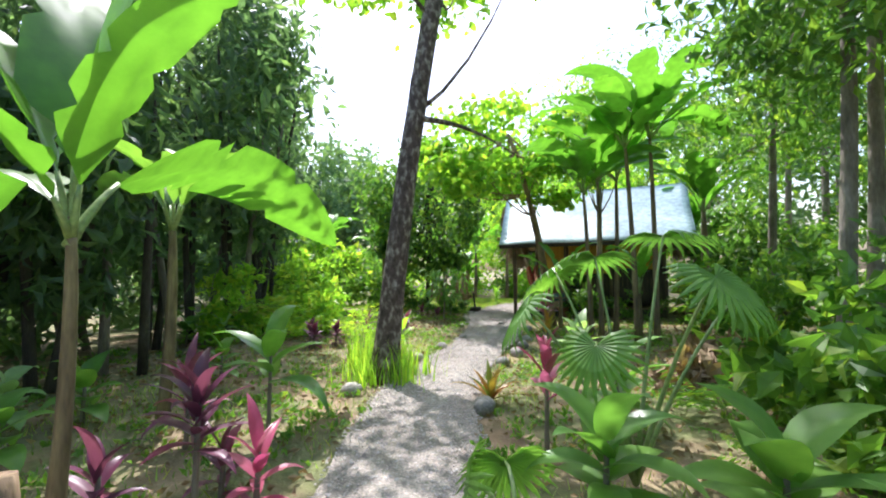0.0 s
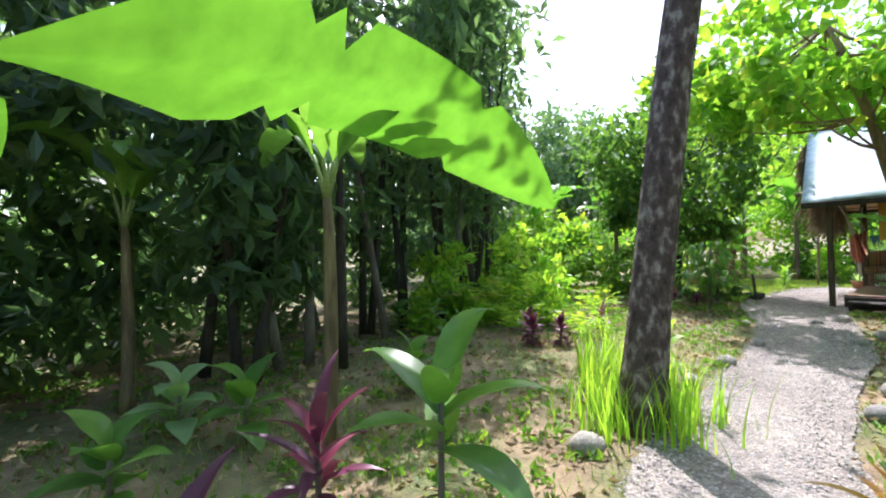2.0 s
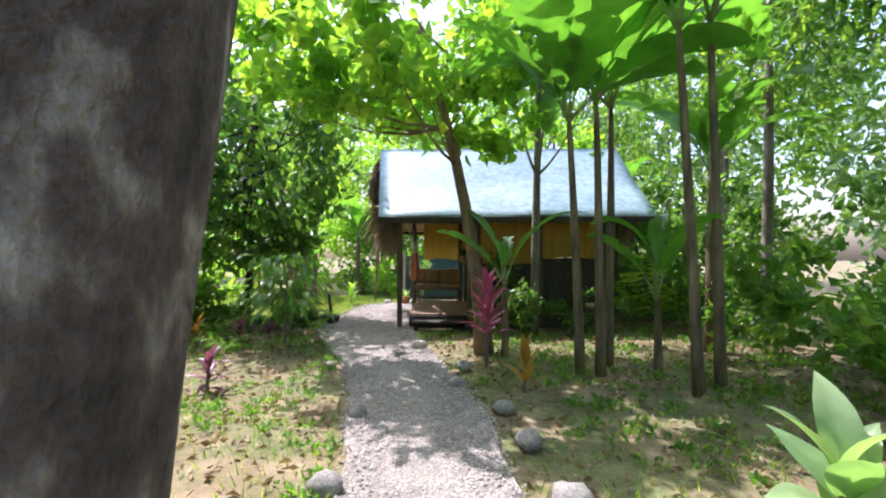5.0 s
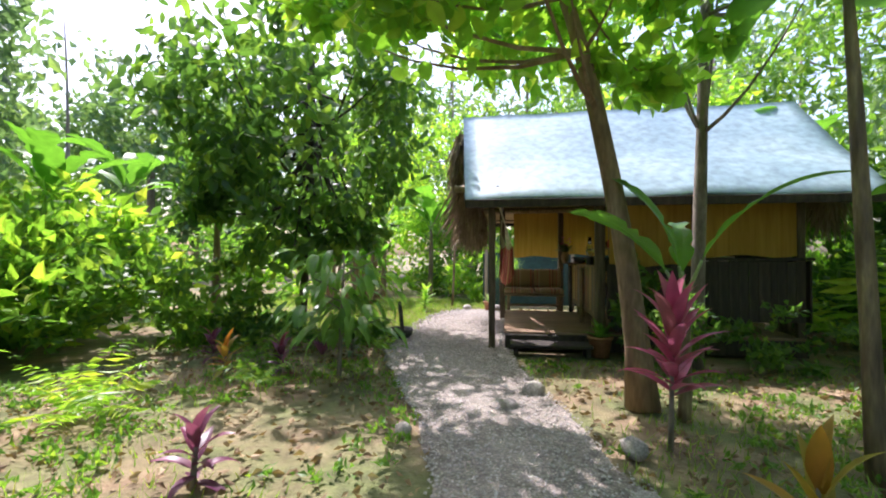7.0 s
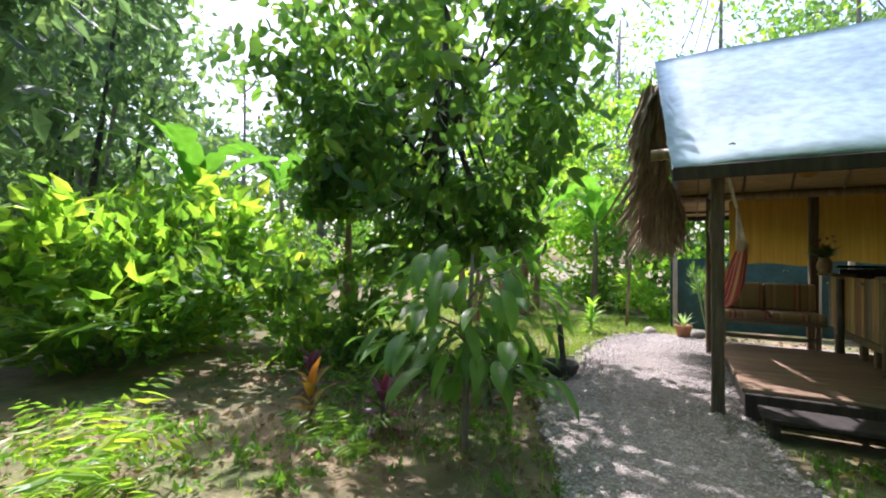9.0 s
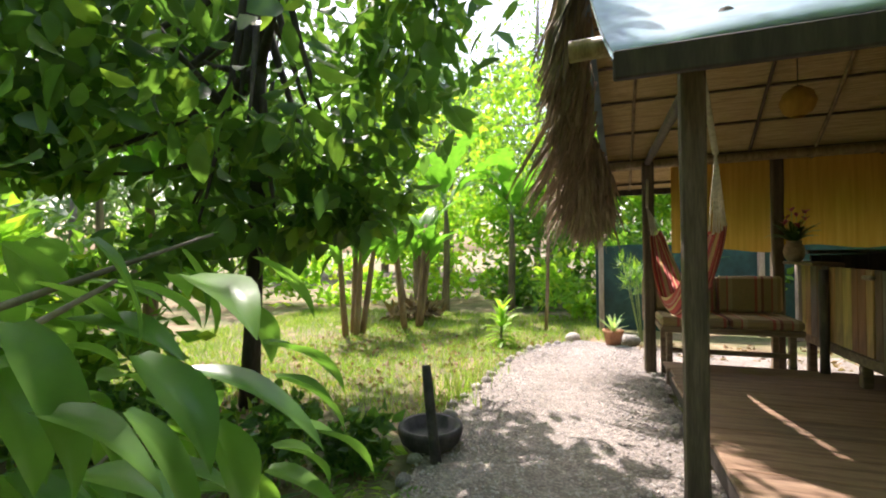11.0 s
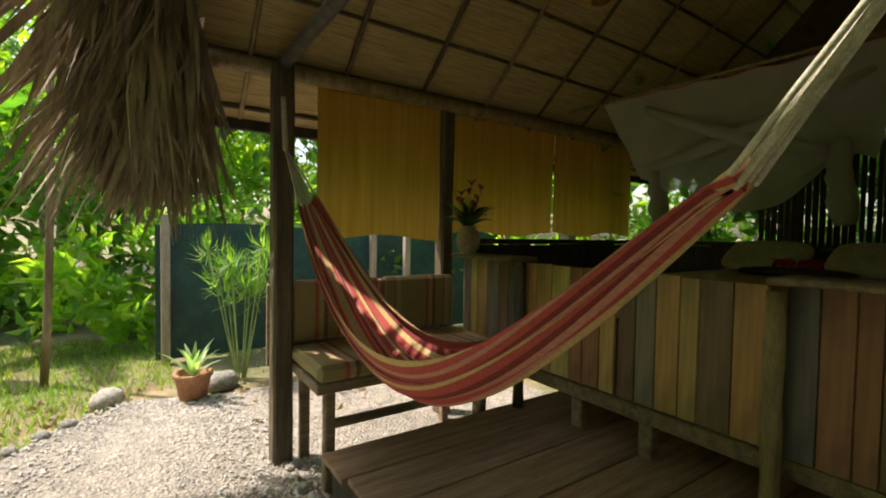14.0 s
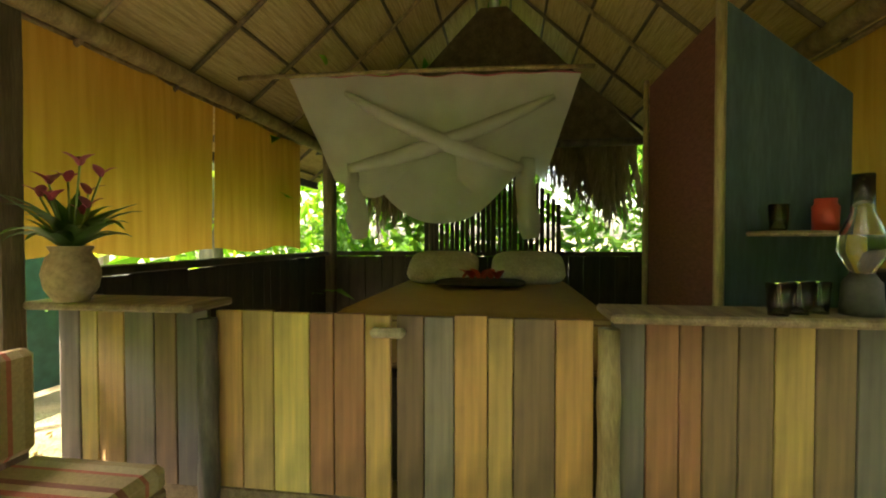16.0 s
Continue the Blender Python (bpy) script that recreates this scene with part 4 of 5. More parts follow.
def bench():
    b = thing("bench", "timber porch bench with sand-coloured striped cushions", "bench")
    part("seat_frame", boxm(6.72, 15.52, 0.58, 7.98, 16.1, 0.64, M_BENCH), b)
    for x0, x1 in ((6.72, 7.34), (7.36, 7.97)):
        part("seat_cushion", boxm(x0, 15.5, 0.645, x1, 16.06, 0.74, M_CUSHION, 0.025), b, "sand-coloured striped seat cushion")
        part("back_cushion", boxm(x0, 16.04, 0.75, x1, 16.12, 1.14, M_CUSHION, 0.025), b, "striped back cushion")
    part("backrest", boxm(6.6, 16.13, 0.6, 7.9, 16.165, 1.12, M_BENCH), b)
    for x in (6.78, 7.86):
        for y in (15.56, 16.02):
            part("leg", boxm(x, y, 0.0, x + 0.06, y + 0.06, 0.58, M_BENCH), b)
    part("stretcher", boxm(6.8, 15.57, 0.36, 7.9, 15.61, 0.41, M_BENCH), b)
    return b


bench()


def hammock():
    h = thing("hammock", "red, salmon and sand striped cotton hammock slung between the porch posts", "hammock")
    n, m = 64, 28
    verts, faces, uvs = [], [], []
    a, c = Vector((6.70, 15.66, 1.60)), Vector((6.84, 13.58, 1.55))
    for i in range(n + 1):
        t = i / n
        p = a.lerp(c, t)
        p.z -= 0.69 * 4 * t * (1 - t) * (0.82 + 0.18 * math.sin(math.pi * t))
        open_ = math.sin(math.pi * min(1, max(0, t))) ** 0.6
        half, deep = 0.04 + 0.075 * open_, 0.03 + 0.12 * open_
        for k in range(m + 1):
            u = k / m
            ang = (u - 0.5) * math.pi * 1.05
            fold = 0.012 * math.sin(u * 34 + 2.0 * math.sin(t * 4)) + 0.014 * noise.noise((u * 7, t * 3, 2))
            x = p.x + math.sin(ang) * (half + fold)
            z = p.z + (1 - math.cos(ang)) * deep + fold + 0.05 * u
            verts.append((x, p.y + 0.01 * math.sin(u * 9), z - 0.03))
            uvs.append((u, t))
    for i in range(n):
        for k in range(m):
            q = i * (m + 1) + k
            faces.append((q, q + 1, q + m + 2, q + m + 1))
    part("cloth", mesh_of("cloth", verts, faces, M_HAMMOCK, True, uvs), h, "striped woven hammock cloth")
    for end, knot, tie in ((0, (6.64, 15.86, 1.92), (6.66, 15.99, 2.25)), (n, (6.76, 13.24, 1.98), (6.62, 12.9, 2.42))):
        for k in range(0, m + 1, 3):
            part("cord", tube_data("cord", bend(verts[end * (m + 1) + k], knot, 4, (0, 0, 0.01)), [0.006] * 5, M_ROPE, 5), h)
        part("rope", tube_data("rope", bend(knot, tie, 4), [0.016] * 5, M_ROPE, 7), h, "twisted pale rope")
    return h


hammock()

# ---- forecourt ----
mo = thing("stone_mortar", "round dark wooden mortar standing on the gravel edge", "mortar", (4.93, 13.45, 0.0))
part("bowl", lathe("bowl", [(0.001, 0), (0.16, 0), (0.22, 0.06), (0.245, 0.14), (0.235, 0.17), (0.2, 0.165), (0.17, 0.09), (0.001, 0.09)], M_IRON, 24), mo, "thick-walled dark bowl")
part("pestle", tube_data("pestle", bend((0.14, -0.26, 0.02), (0.06, -0.22, 0.66), 4), [0.04, 0.036, 0.034, 0.036, 0.03], M_IRON, 10), mo, "leaning dark pestle")

fence = thing("tarp_screen", "dark blue-green tarpaulin screen stretched between posts", "fence")
tv, tf = [], []
for i in range(41):
    x = 6.05 + i * 0.125
    for j in range(9):
        tv.append((x, 18.95 + 0.03 * noise.noise((x * 2, j * 0.5, 0)), 0.02 + j / 8 * (1.5 + 0.02 * math.sin(x * 3))))
for i in range(40):
    for j in range(8):
        q = i * 9 + j
        tf.append((q, q + 9, q + 10, q + 1))
part("tarpaulin", mesh_of("tarpaulin", tv, tf, M_TARP, True), fence)
for x in (6.1, 8.55, 9.0, 11.0):
    part("fence_post", boxm(x, 18.86 if x != 9.0 else 18.7, 0, x + 0.09, 18.93 if x != 9.0 else 18.78, 1.62, M_LIGHTPOST), fence, "pale timber post")
pole = thing("thin_pole", "thin upright bare pole standing in the lawn", "pole", data=tube_data("thin_pole", bend((5.18, 18.65, 0), (5.25, 18.6, 3.4), 6, (0.03, 0, 0)), [0.035, 0.034, 0.033, 0.032, 0.03, 0.03, 0.028], M_BARKTAN, 8))


# ---- trees ----
def crown_part(tree, clouds, mat, size, wide, seed, down=0.5, name="crown", label="", fine=False):
    """clouds: (count, centre, radii). One crown of many leaves on thin twigs."""
    P, H = [], []
    for i, (n, c, r) in enumerate(clouds):
        p, h = cloud(n, c, r, seed + i)
        P.append(p)
        H.append((np.array(c), h))
    P = np.concatenate(P)
    part(name, leaves_data(name, P, droopy(len(P), seed + 50, down), size, wide, mat, 0.25, seed, fine), tree, label)
    return H


def limbs(tree, start, hubs, r0, mat, seed, count=10):
    r = np.random.default_rng(seed)
    for centre, hub in hubs:
        for i in r.choice(len(hub), min(count, len(hub)), replace=False):
            s = Vector(start[int(r.integers(0, len(start)))])
            e = Vector(hub[i])
            part("limb", tube_data("limb", bend(s, e, 5, (0, 0, -0.12 * (e - s).length)), [r0, r0 * 0.75, r0 * 0.55, r0 * 0.4, r0 * 0.25, r0 * 0.12], mat, 6, 0.08, int(i)), tree)


def tree(name, label, pts, radii, bark, clouds, leaf, size, wide, seed, limb=0.04, down=0.5, count=9, starts=None, fine=False):
    t = thing(name, label, "tree")
    part("trunk", tube_data("trunk", pts, radii, bark, 12, 0.05, seed), t)
    if clouds:
        h = crown_part(t, clouds, leaf, size, wide, seed, down, fine=fine)
        limbs(t, starts or pts[len(pts) // 2:], h, limb, bark, seed, count)
    return t


t1 = tree("mottled_tree", "tall leaning tree trunk with pale lichen blotches on dark bark", bend((6.95, 3.85, -0.05), (7.75, 4.4, 6.5), 14, (-0.10, 0, 0)),
          [0.26, 0.185, 0.165, 0.16, 0.155, 0.15, 0.148, 0.145, 0.14, 0.14, 0.135, 0.13, 0.125, 0.12, 0.11], M_BARK,
          [(2600, (7.2, 5.0, 7.4), (2.6, 2.4, 1.2))], M_LIME, 0.22, 0.6, 21, 0.04, 0.5, 9, None, True)
part("limb", tube_data("limb", bend((7.4, 4.15, 3.6), (8.5, 5.2, 3.2), 8, (0, 0, 0.12)), [0.05, 0.04, 0.035, 0.03, 0.025, 0.02, 0.016, 0.012, 0.008], M_BARK, 7, 0.1, 4), t1)

tree("broadleaf_tree", "dense dark-green broadleaf tree with large drooping leaves", bend((2.95, 13.75, 0), (3.1, 13.8, 5.2), 8, (0.05, 0, 0)), [0.095, 0.08, 0.075, 0.07, 0.068, 0.062, 0.055, 0.045, 0.03], M_BARKDARK,
     [(5600, (3.0, 13.7, 4.1), (2.4, 2.3, 2.2)), (1100, (2.8, 13.3, 2.1), (1.6, 1.6, 0.8))], M_DARKLEAF, 0.27, 0.42, 31, 0.05, 0.9, 14, None, True)

tree("leaning_tree", "leaning tan-barked tree with a light lime-green crown", bend((8.1, 10.35, 0), (7.05, 10.45, 5.2), 9, (0.18, 0, 0)), [0.16, 0.115, 0.10, 0.093, 0.088, 0.082, 0.075, 0.065, 0.055, 0.04], M_BARKTAN,
     [(2600, (6.9, 10.5, 4.9), (2.3, 1.9, 1.3)), (700, (6.4, 9.2, 3.9), (1.3, 1.2, 0.7)), (600, (8.3, 10.8, 3.9), (1.2, 1.0, 0.8)), (800, (5.4, 10.3, 4.6), (1.3, 1.2, 0.7))], M_LIME, 0.23, 0.6, 41, 0.03, 0.4, 7, None, True)
tree("grey_tree", "slim grey-barked tree beside the cabin eaves", bend((9.2, 12.02, 0), (9.35, 11.9, 6.0), 8), [0.10, 0.085, 0.08, 0.075, 0.07, 0.065, 0.06, 0.05, 0.04], M_BARKGREY,
     [(2200, (9.6, 11.6, 5.6), (1.9, 1.6, 1.3))], M_MIDLEAF, 0.18, 0.5, 51, 0.03, 0.4)
for i, (x, y, h) in enumerate(((12.3, 5.2, 8), (12.8, 5.8, 9), (13.4, 8.2, 8), (13.0, 11.2, 8), (12.6, 2.6, 7), (14.2, 14.5, 9))):
    tree("slim_tree", "slim pale-trunked forest tree with a dark crown", bend((x, y, 0), (x + 0.3, y + 0.2, h), 7, (0.12, 0.05, 0)), [0.11, 0.09, 0.085, 0.08, 0.07, 0.06, 0.05, 0.03], M_BARKGREY,
         [(2600, (x + 0.2, y, h * 0.72), (2.2, 2.2, h * 0.26))], (M_DARKLEAF, M_MIDLEAF)[i % 2], 0.24, 0.4, 60 + i * 7, 0.035, 0.6)

# dark thicket on the far side of the clearing
for i, (x, y, h, rr) in enumerate(((2.2, -1.2, 5.5, 2.0), (2.4, 1.6, 6.0, 2.0), (1.2, 4.3, 8.5, 2.4), (0.4, 6.6, 9.5, 2.6), (4.2, -3.8, 6.0, 2.2), (-0.9, 8.6, 9.0, 2.2), (-4.4, 11.8, 9.0, 2.3))):
    tk = thing("thicket_tree", "tall dark bamboo-like thicket with fine drooping leaves", "tree", group="dark thicket")
    r = np.random.default_rng(90 + i)
    for k in range(6):
        bx, by = x + float(r.normal(0.5, 0.6)), y + float(r.normal(0.2, 0.6))
        part("stem", tube_data("stem", bend((bx, by, 0), (bx + float(r.normal(0, 0.6)), by + float(r.normal(0, 0.6)), h * 0.7), 6), [0.075, 0.07, 0.065, 0.055, 0.045, 0.035, 0.02], M_BARKGREY if k % 3 == 0 else M_BARKDARK, 7, 0.06, k), tk)
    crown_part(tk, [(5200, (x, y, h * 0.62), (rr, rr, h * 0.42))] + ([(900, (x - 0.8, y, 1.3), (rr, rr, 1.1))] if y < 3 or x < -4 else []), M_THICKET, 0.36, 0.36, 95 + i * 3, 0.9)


# ---- bushes and far growth ----
def bush(x, y, z, rx, ry, rz, n, mat, size, wide, label, seed, name="bush", down=0.2, kind=""):
    p, _ = cloud(n, (0, 0, 0), (rx, ry, rz), seed, 0.3)
    p[:, 2] = np.abs(p[:, 2] + z) + 0.02
    w = np.random.default_rng(seed + 1).normal(size=(n, 3)) + p * np.array([0.6, 0.6, 0.2]) + np.array([0, 0, 0.3 - down])
    return thing(name, label, "bush", (x, y, 0), kind=kind, data=leaves_data(name, p, w, size, wide, mat, 0.3, seed))


for i, (x, y, rx, rz, n, mat, sz) in enumerate((
        (2.3, 5.7, 1.0, 0.8, 900, M_LIME, 0.2), (2.9, 7.3, 1.0, 0.8, 900, M_LIME, 0.22), (0.6, 7.8, 1.5, 0.9, 1100, M_LIME, 0.24), (-0.2, 10.8, 1.2, 0.9, 1500, M_MIDLEAF, 0.2), (-0.8, 12.0, 1.6, 1.2, 1300, M_MIDLEAF, 0.30), (-0.6, 11.8, 2.0, 1.3, 1500, M_LIME, 0.32),
        (1.2, 12.4, 1.4, 0.9, 1000, M_MIDLEAF, 0.26), (-2.5, 14.0, 2.4, 1.5, 1500, M_MIDLEAF, 0.34))):
    bush(x, y, rz * 0.9, rx, rx, rz, n, mat, sz, 0.45, "bright green leafy undergrowth at the clearing's edge", 130 + i, "undergrowth")
for i, (x, y, rx, rz, n, mat) in enumerate(((11.6, 1.9, 0.9, 0.6, 700, M_MIDLEAF), (12.2, 0.6, 1.1, 0.8, 800, M_DARKLEAF), (11.9, 3.7, 1.2, 0.7, 800, M_MIDLEAF), (13.2, 4.0, 1.4, 1.1, 900, M_DARKLEAF), (12.6, 7.4, 1.5, 1.0, 900, M_MIDLEAF),
                                            (12.4, 9.6, 1.4, 1.1, 900, M_MIDLEAF), (12.8, -1.2, 1.4, 1.0, 800, M_DARKLEAF), (15.0, 8.0, 1.8, 1.3, 1200, M_MIDLEAF), (15.4, 11.2, 1.8, 1.4, 1200, M_DARKLEAF), (15.0, 5.6, 1.6, 1.3, 1000, M_MIDLEAF), (15.2, 15.0, 1.8, 1.6, 1200, M_MIDLEAF), (15.0, 19.0, 2.0, 1.6, 1200, M_MIDLEAF))):
    bush(x, y, rz * 0.9, rx, rx, rz, n, mat, 0.24, 0.5, "dense green forest undergrowth", 150 + i, "undergrowth")
for i, (x, y, rx, rz, n, mat, sz) in enumerate((
        (-1.0, 21.5, 2.2, 1.6, 1600, M_LIME, 0.34), (2.0, 23.0, 2.4, 1.8, 1800, M_LIME, 0.34), (5.0, 22.6, 2.0, 1.8, 1700, M_MIDLEAF, 0.32), (7.6, 21.6, 1.8, 1.5, 1500, M_MIDLEAF, 0.28), (10.4, 21.2, 1.8, 1.6, 1300, M_MIDLEAF, 0.28),
        (-4.0, 19.5, 2.4, 1.6, 1300, M_MIDLEAF, 0.34), (13.2, 17.6, 2.0, 1.6, 1300, M_LIME, 0.28), (6.5, 19.6, 0.6, 0.7, 500, M_MIDLEAF, 0.2), (5.6, 20.2, 0.8, 0.8, 600, M_LIME, 0.24), (8.8, 19.9, 1.2, 0.9, 700, M_MIDLEAF, 0.22), (13.0, 14.4, 1.3, 1.6, 1700, M_DARKLEAF, 0.26), (12.9, 12.6, 1.2, 1.5, 1300, M_DARKLEAF, 0.26), (12.9, 16.0, 1.2, 1.5, 1300, M_DARKLEAF, 0.26))):
    bush(x, y, rz * 0.9, rx, rx * 0.8, rz, n, mat, sz, 0.4, "sunlit lime-green tropical foliage behind the lawn", 170 + i, "foliage")
for i, (x, y, h, rr, mat) in enumerate(((4.6, 24.5, 7.5, 2.8, M_LIME), (8.5, 24.0, 8.0, 2.8, M_MIDLEAF), (0.5, 27, 8, 3.2, M_LIME), (13.2, 21.5, 9, 3.0, M_MIDLEAF), (16.0, 17.0, 10, 3.2, M_MIDLEAF), (16.5, 10.5, 10, 3.4, M_MIDLEAF), (16.0, 4.0, 10, 3.4, M_DARKLEAF),
                                        (15.5, -2.5, 9, 3.2, M_DARKLEAF), (7.2, 23.6, 6.5, 1.8, M_LIME), (10.8, 17.4, 6.0, 1.7, M_LIME), (3.4, 31, 15, 4.0, M_MIDLEAF), (7.6, 30, 17, 4.4, M_LIME), (11.8, 29, 16, 4.4, M_MIDLEAF))):
    tree("forest_tree", "leafy forest tree standing behind the clearing", bend((x, y, 0), (x + 0.2, y, h * 0.9), 6), [0.14, 0.12, 0.11, 0.1, 0.085, 0.06, 0.03], M_BARKGREY,
         [(2600, (x, y, h * 0.62), (rr, rr, h * 0.36))], mat, 0.3, 0.42, 200 + i * 5, 0.04, 0.6, 7)
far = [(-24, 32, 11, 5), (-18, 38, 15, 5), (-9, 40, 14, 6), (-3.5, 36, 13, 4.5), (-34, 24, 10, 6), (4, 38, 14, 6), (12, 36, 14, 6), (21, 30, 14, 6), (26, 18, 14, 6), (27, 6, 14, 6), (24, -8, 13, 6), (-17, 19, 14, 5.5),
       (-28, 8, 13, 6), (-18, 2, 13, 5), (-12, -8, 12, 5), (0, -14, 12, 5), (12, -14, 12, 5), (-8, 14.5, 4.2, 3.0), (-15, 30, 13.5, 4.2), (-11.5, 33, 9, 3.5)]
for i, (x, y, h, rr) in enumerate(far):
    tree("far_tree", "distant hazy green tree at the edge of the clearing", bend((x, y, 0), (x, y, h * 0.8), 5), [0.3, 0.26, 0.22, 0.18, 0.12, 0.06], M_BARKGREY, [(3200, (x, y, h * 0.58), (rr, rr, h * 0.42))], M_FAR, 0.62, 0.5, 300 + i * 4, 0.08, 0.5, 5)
snag = thing("bare_snag", "tall thin bare dead tree against the sky", "tree", data=tube_data("bare_snag", bend((-8.1, 18.7, 0), (-8.3, 18.8, 9.8), 8, (0.2, 0, 0)), [0.12, 0.1, 0.09, 0.08, 0.06, 0.05, 0.04, 0.03, 0.015], M_BARKGREY, 7, 0.1))


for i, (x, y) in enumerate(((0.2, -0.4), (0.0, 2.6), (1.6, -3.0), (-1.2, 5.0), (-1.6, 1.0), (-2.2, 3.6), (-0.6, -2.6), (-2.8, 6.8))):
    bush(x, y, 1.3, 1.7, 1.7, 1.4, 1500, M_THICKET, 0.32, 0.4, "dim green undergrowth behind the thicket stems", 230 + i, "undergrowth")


# ---- bananas ----
def banana(x, y, h, leaves, seed, label, stem_r=0.085, lean=(0.05, 0.0), length=1.9, width=0.5, group="", mat=None):
    """leaves: list of (turn, start, arch, scale), or a count."""
    b = thing("banana_plant", label, "banana plant", (x, y, 0), group=group)
    r = np.random.default_rng(seed)
    top = Vector((lean[0] * h, lean[1] * h, h))
    part("stem", tube_data("stem", bend((0, 0, -0.03), top, 9, (0.02, 0.02, 0)), [stem_r * q for q in (1.25, 1.12, 1.05, 1.0, 0.96, 0.9, 0.84, 0.76, 0.66, 0.5)], M_STEM, 10, 0.06, seed), b, "pseudostem sheathed in dry brown bark")
    if isinstance(leaves, int):
        leaves = [(i * 137.5 + float(r.uniform(-20, 20)), float(r.uniform(50, 80)), float(r.uniform(0.9, 2.0)), float(r.uniform(0.75, 1.1))) for i in range(leaves)]
    for i, (turn, start, arch, sc) in enumerate(leaves):
        L = length * sc
        pet = 0.38 * sc
        m = pose(top.x, top.y, top.z - 0.1, 0, 0, turn)
        a = radians(start + 8)
        pp = [(pet * q * math.cos(a), 0, pet * q * math.sin(a)) for q in (0, 0.35, 0.7, 1.0)]
        lf = part("leaf", blade_data("leaf", L, width * sc, mat or M_BANANA, 18, arch, start, banana_profile, 0.22, 3 if i % 2 else 5, seed * 17 + i, float(r.uniform(-0.5, 0.5)), 0, 3), b, "",
                  m @ Matrix.Translation(pp[-1]))
        part("petiole", tube_data("petiole", pp, [0.028, 0.02, 0.015, 0.012], M_PETIOLE, 7), b, "", m)
    return b


# the near plant whose long leaf hangs over the clearing
nb = banana(7.45, -0.15, 1.75, [(150, 74, 0.9, 1.0), (60, 80, 0.5, 1.05), (215, 70, 1.2, 0.9), (12, 72, 1.3, 0.7), (285, 55, 1.9, 0.55), (175, 40, 2.0, 0.6)], 5, "young banana plant with long arching bright leaves", 0.04, (0.02, 0.03), 1.9, 0.5)
nb_leaf = blade_data("leaf", 3.6, 0.68, M_BANANA, 30, 1.35, 27, banana_profile, 0.22, 3, 91, -0.15, 0, 3)
part("leaf", nb_leaf, nb, "long arching banana leaf", pose(-0.05, 0.3, 1.95, -32, 0, 107))
part("petiole", tube_data("petiole", bend((0.03, 0.04, 1.6), (-0.05, 0.32, 1.97), 5, (0, 0, 0.03)), [0.028, 0.026, 0.023, 0.02, 0.017, 0.015], M_PETIOLE, 7), nb)
banana(5.55, 1.75, 2.0, [(i * 137.5, 58 + 3 * (i % 4), 2.4, 0.8 + 0.05 * (i % 4)) for i in range(10)], 6, "banana plant with drooping leaves in the shade of the thicket", 0.06, (0.02, 0.02), 1.4, 0.3, "", M_BIGLEAF)
for i, (x, y, h) in enumerate(((9.2, 9.15, 3.3), (9.42, 9.05, 3.5), (9.7, 9.55, 3.6), (10.15, 8.2, 4.0), (10.5, 8.4, 4.2))):
    fan = [(k * 137.5 + 40 * i, 34 + 9 * ((k * 3 + i) % 5), 0.9 + 0.25 * (k % 4), 0.8 + 0.07 * (k % 4)) for k in range(8)]
    banana(x, y, h, fan, 20 + i, "tall slender banana plant with torn leaves", 0.055, (0.03 * (i % 3 - 1), 0.02), 2.1, 0.6, "row of bananas beside the path")
banana(3.4, 0.6, 1.9, [(i * 137.5 + 30, 60 + 3 * (i % 4), 2.3, 0.8 + 0.06 * (i % 4)) for i in range(9)], 7, "banana plant with limp leaves before the dark thicket", 0.06, (0.03, 0.01), 1.3, 0.3, "", M_BIGLEAF)
banana(8.38, 10.1, 1.15, [(190, 50, 0.9, 0.8), (160, 75, 0.9, 0.8), (330, 60, 1.3, 1.0), (75, 60, 1.2, 0.7)], 31, "young banana plant with pale drooping leaves", 0.05, (0, 0), 1.3, 0.30)
banana(10.2, 9.2, 1.0, 5, 32, "small banana shoot with arching leaves", 0.05, (0, 0), 1.2, 0.28)
for i, (x, y, h) in enumerate(((-1.5, 12.8, 2.4), (0.6, 14.5, 2.2), (-3.5, 16.5, 3.0), (2.4, 21.0, 2.6), (0.2, 20.3, 2.2), (4.0, 21.4, 2.4), (12.0, 15.2, 2.6), (11.6, 10.4, 2.8))):
    banana(x, y, h, 8, 40 + i, "banana plant standing in sunlit undergrowth", 0.09, (0.02, 0), 1.8, 0.48)
for i, (x, y) in enumerate(((1.9, 17.3), (1.96, 20.2), (2.6, 18.4))):      # clumps of slender canes on the lawn
    cl = thing("cane_clump", "clump of slender tan canes with bright leaves on the lawn", "plant clump", (x, y, 0), group="clumps on the lawn")
    r = np.random.default_rng(70 + i)
    for k in range(4):
        a, bx, by = k * 1.7, float(r.normal(0, 0.16)), float(r.normal(0, 0.14))
        part("cane", tube_data("cane", bend((bx, by, 0), (bx * 2.4, by * 2.4, 2.0), 5), [0.06, 0.055, 0.05, 0.045, 0.04, 0.03], M_BARKTAN, 8, 0.05, k), cl)
        for q in range(5):
            part("leaf", blade_data("leaf", float(r.uniform(0.8, 1.2)), 0.22, M_BANANA, 9, 1.4, 60, None, 0.25, 0, k * 5 + q), cl, "", pose(bx * 2.3, by * 2.3, 1.9 - 0.16 * q, 0, 0, 72 * q + 30 * k))


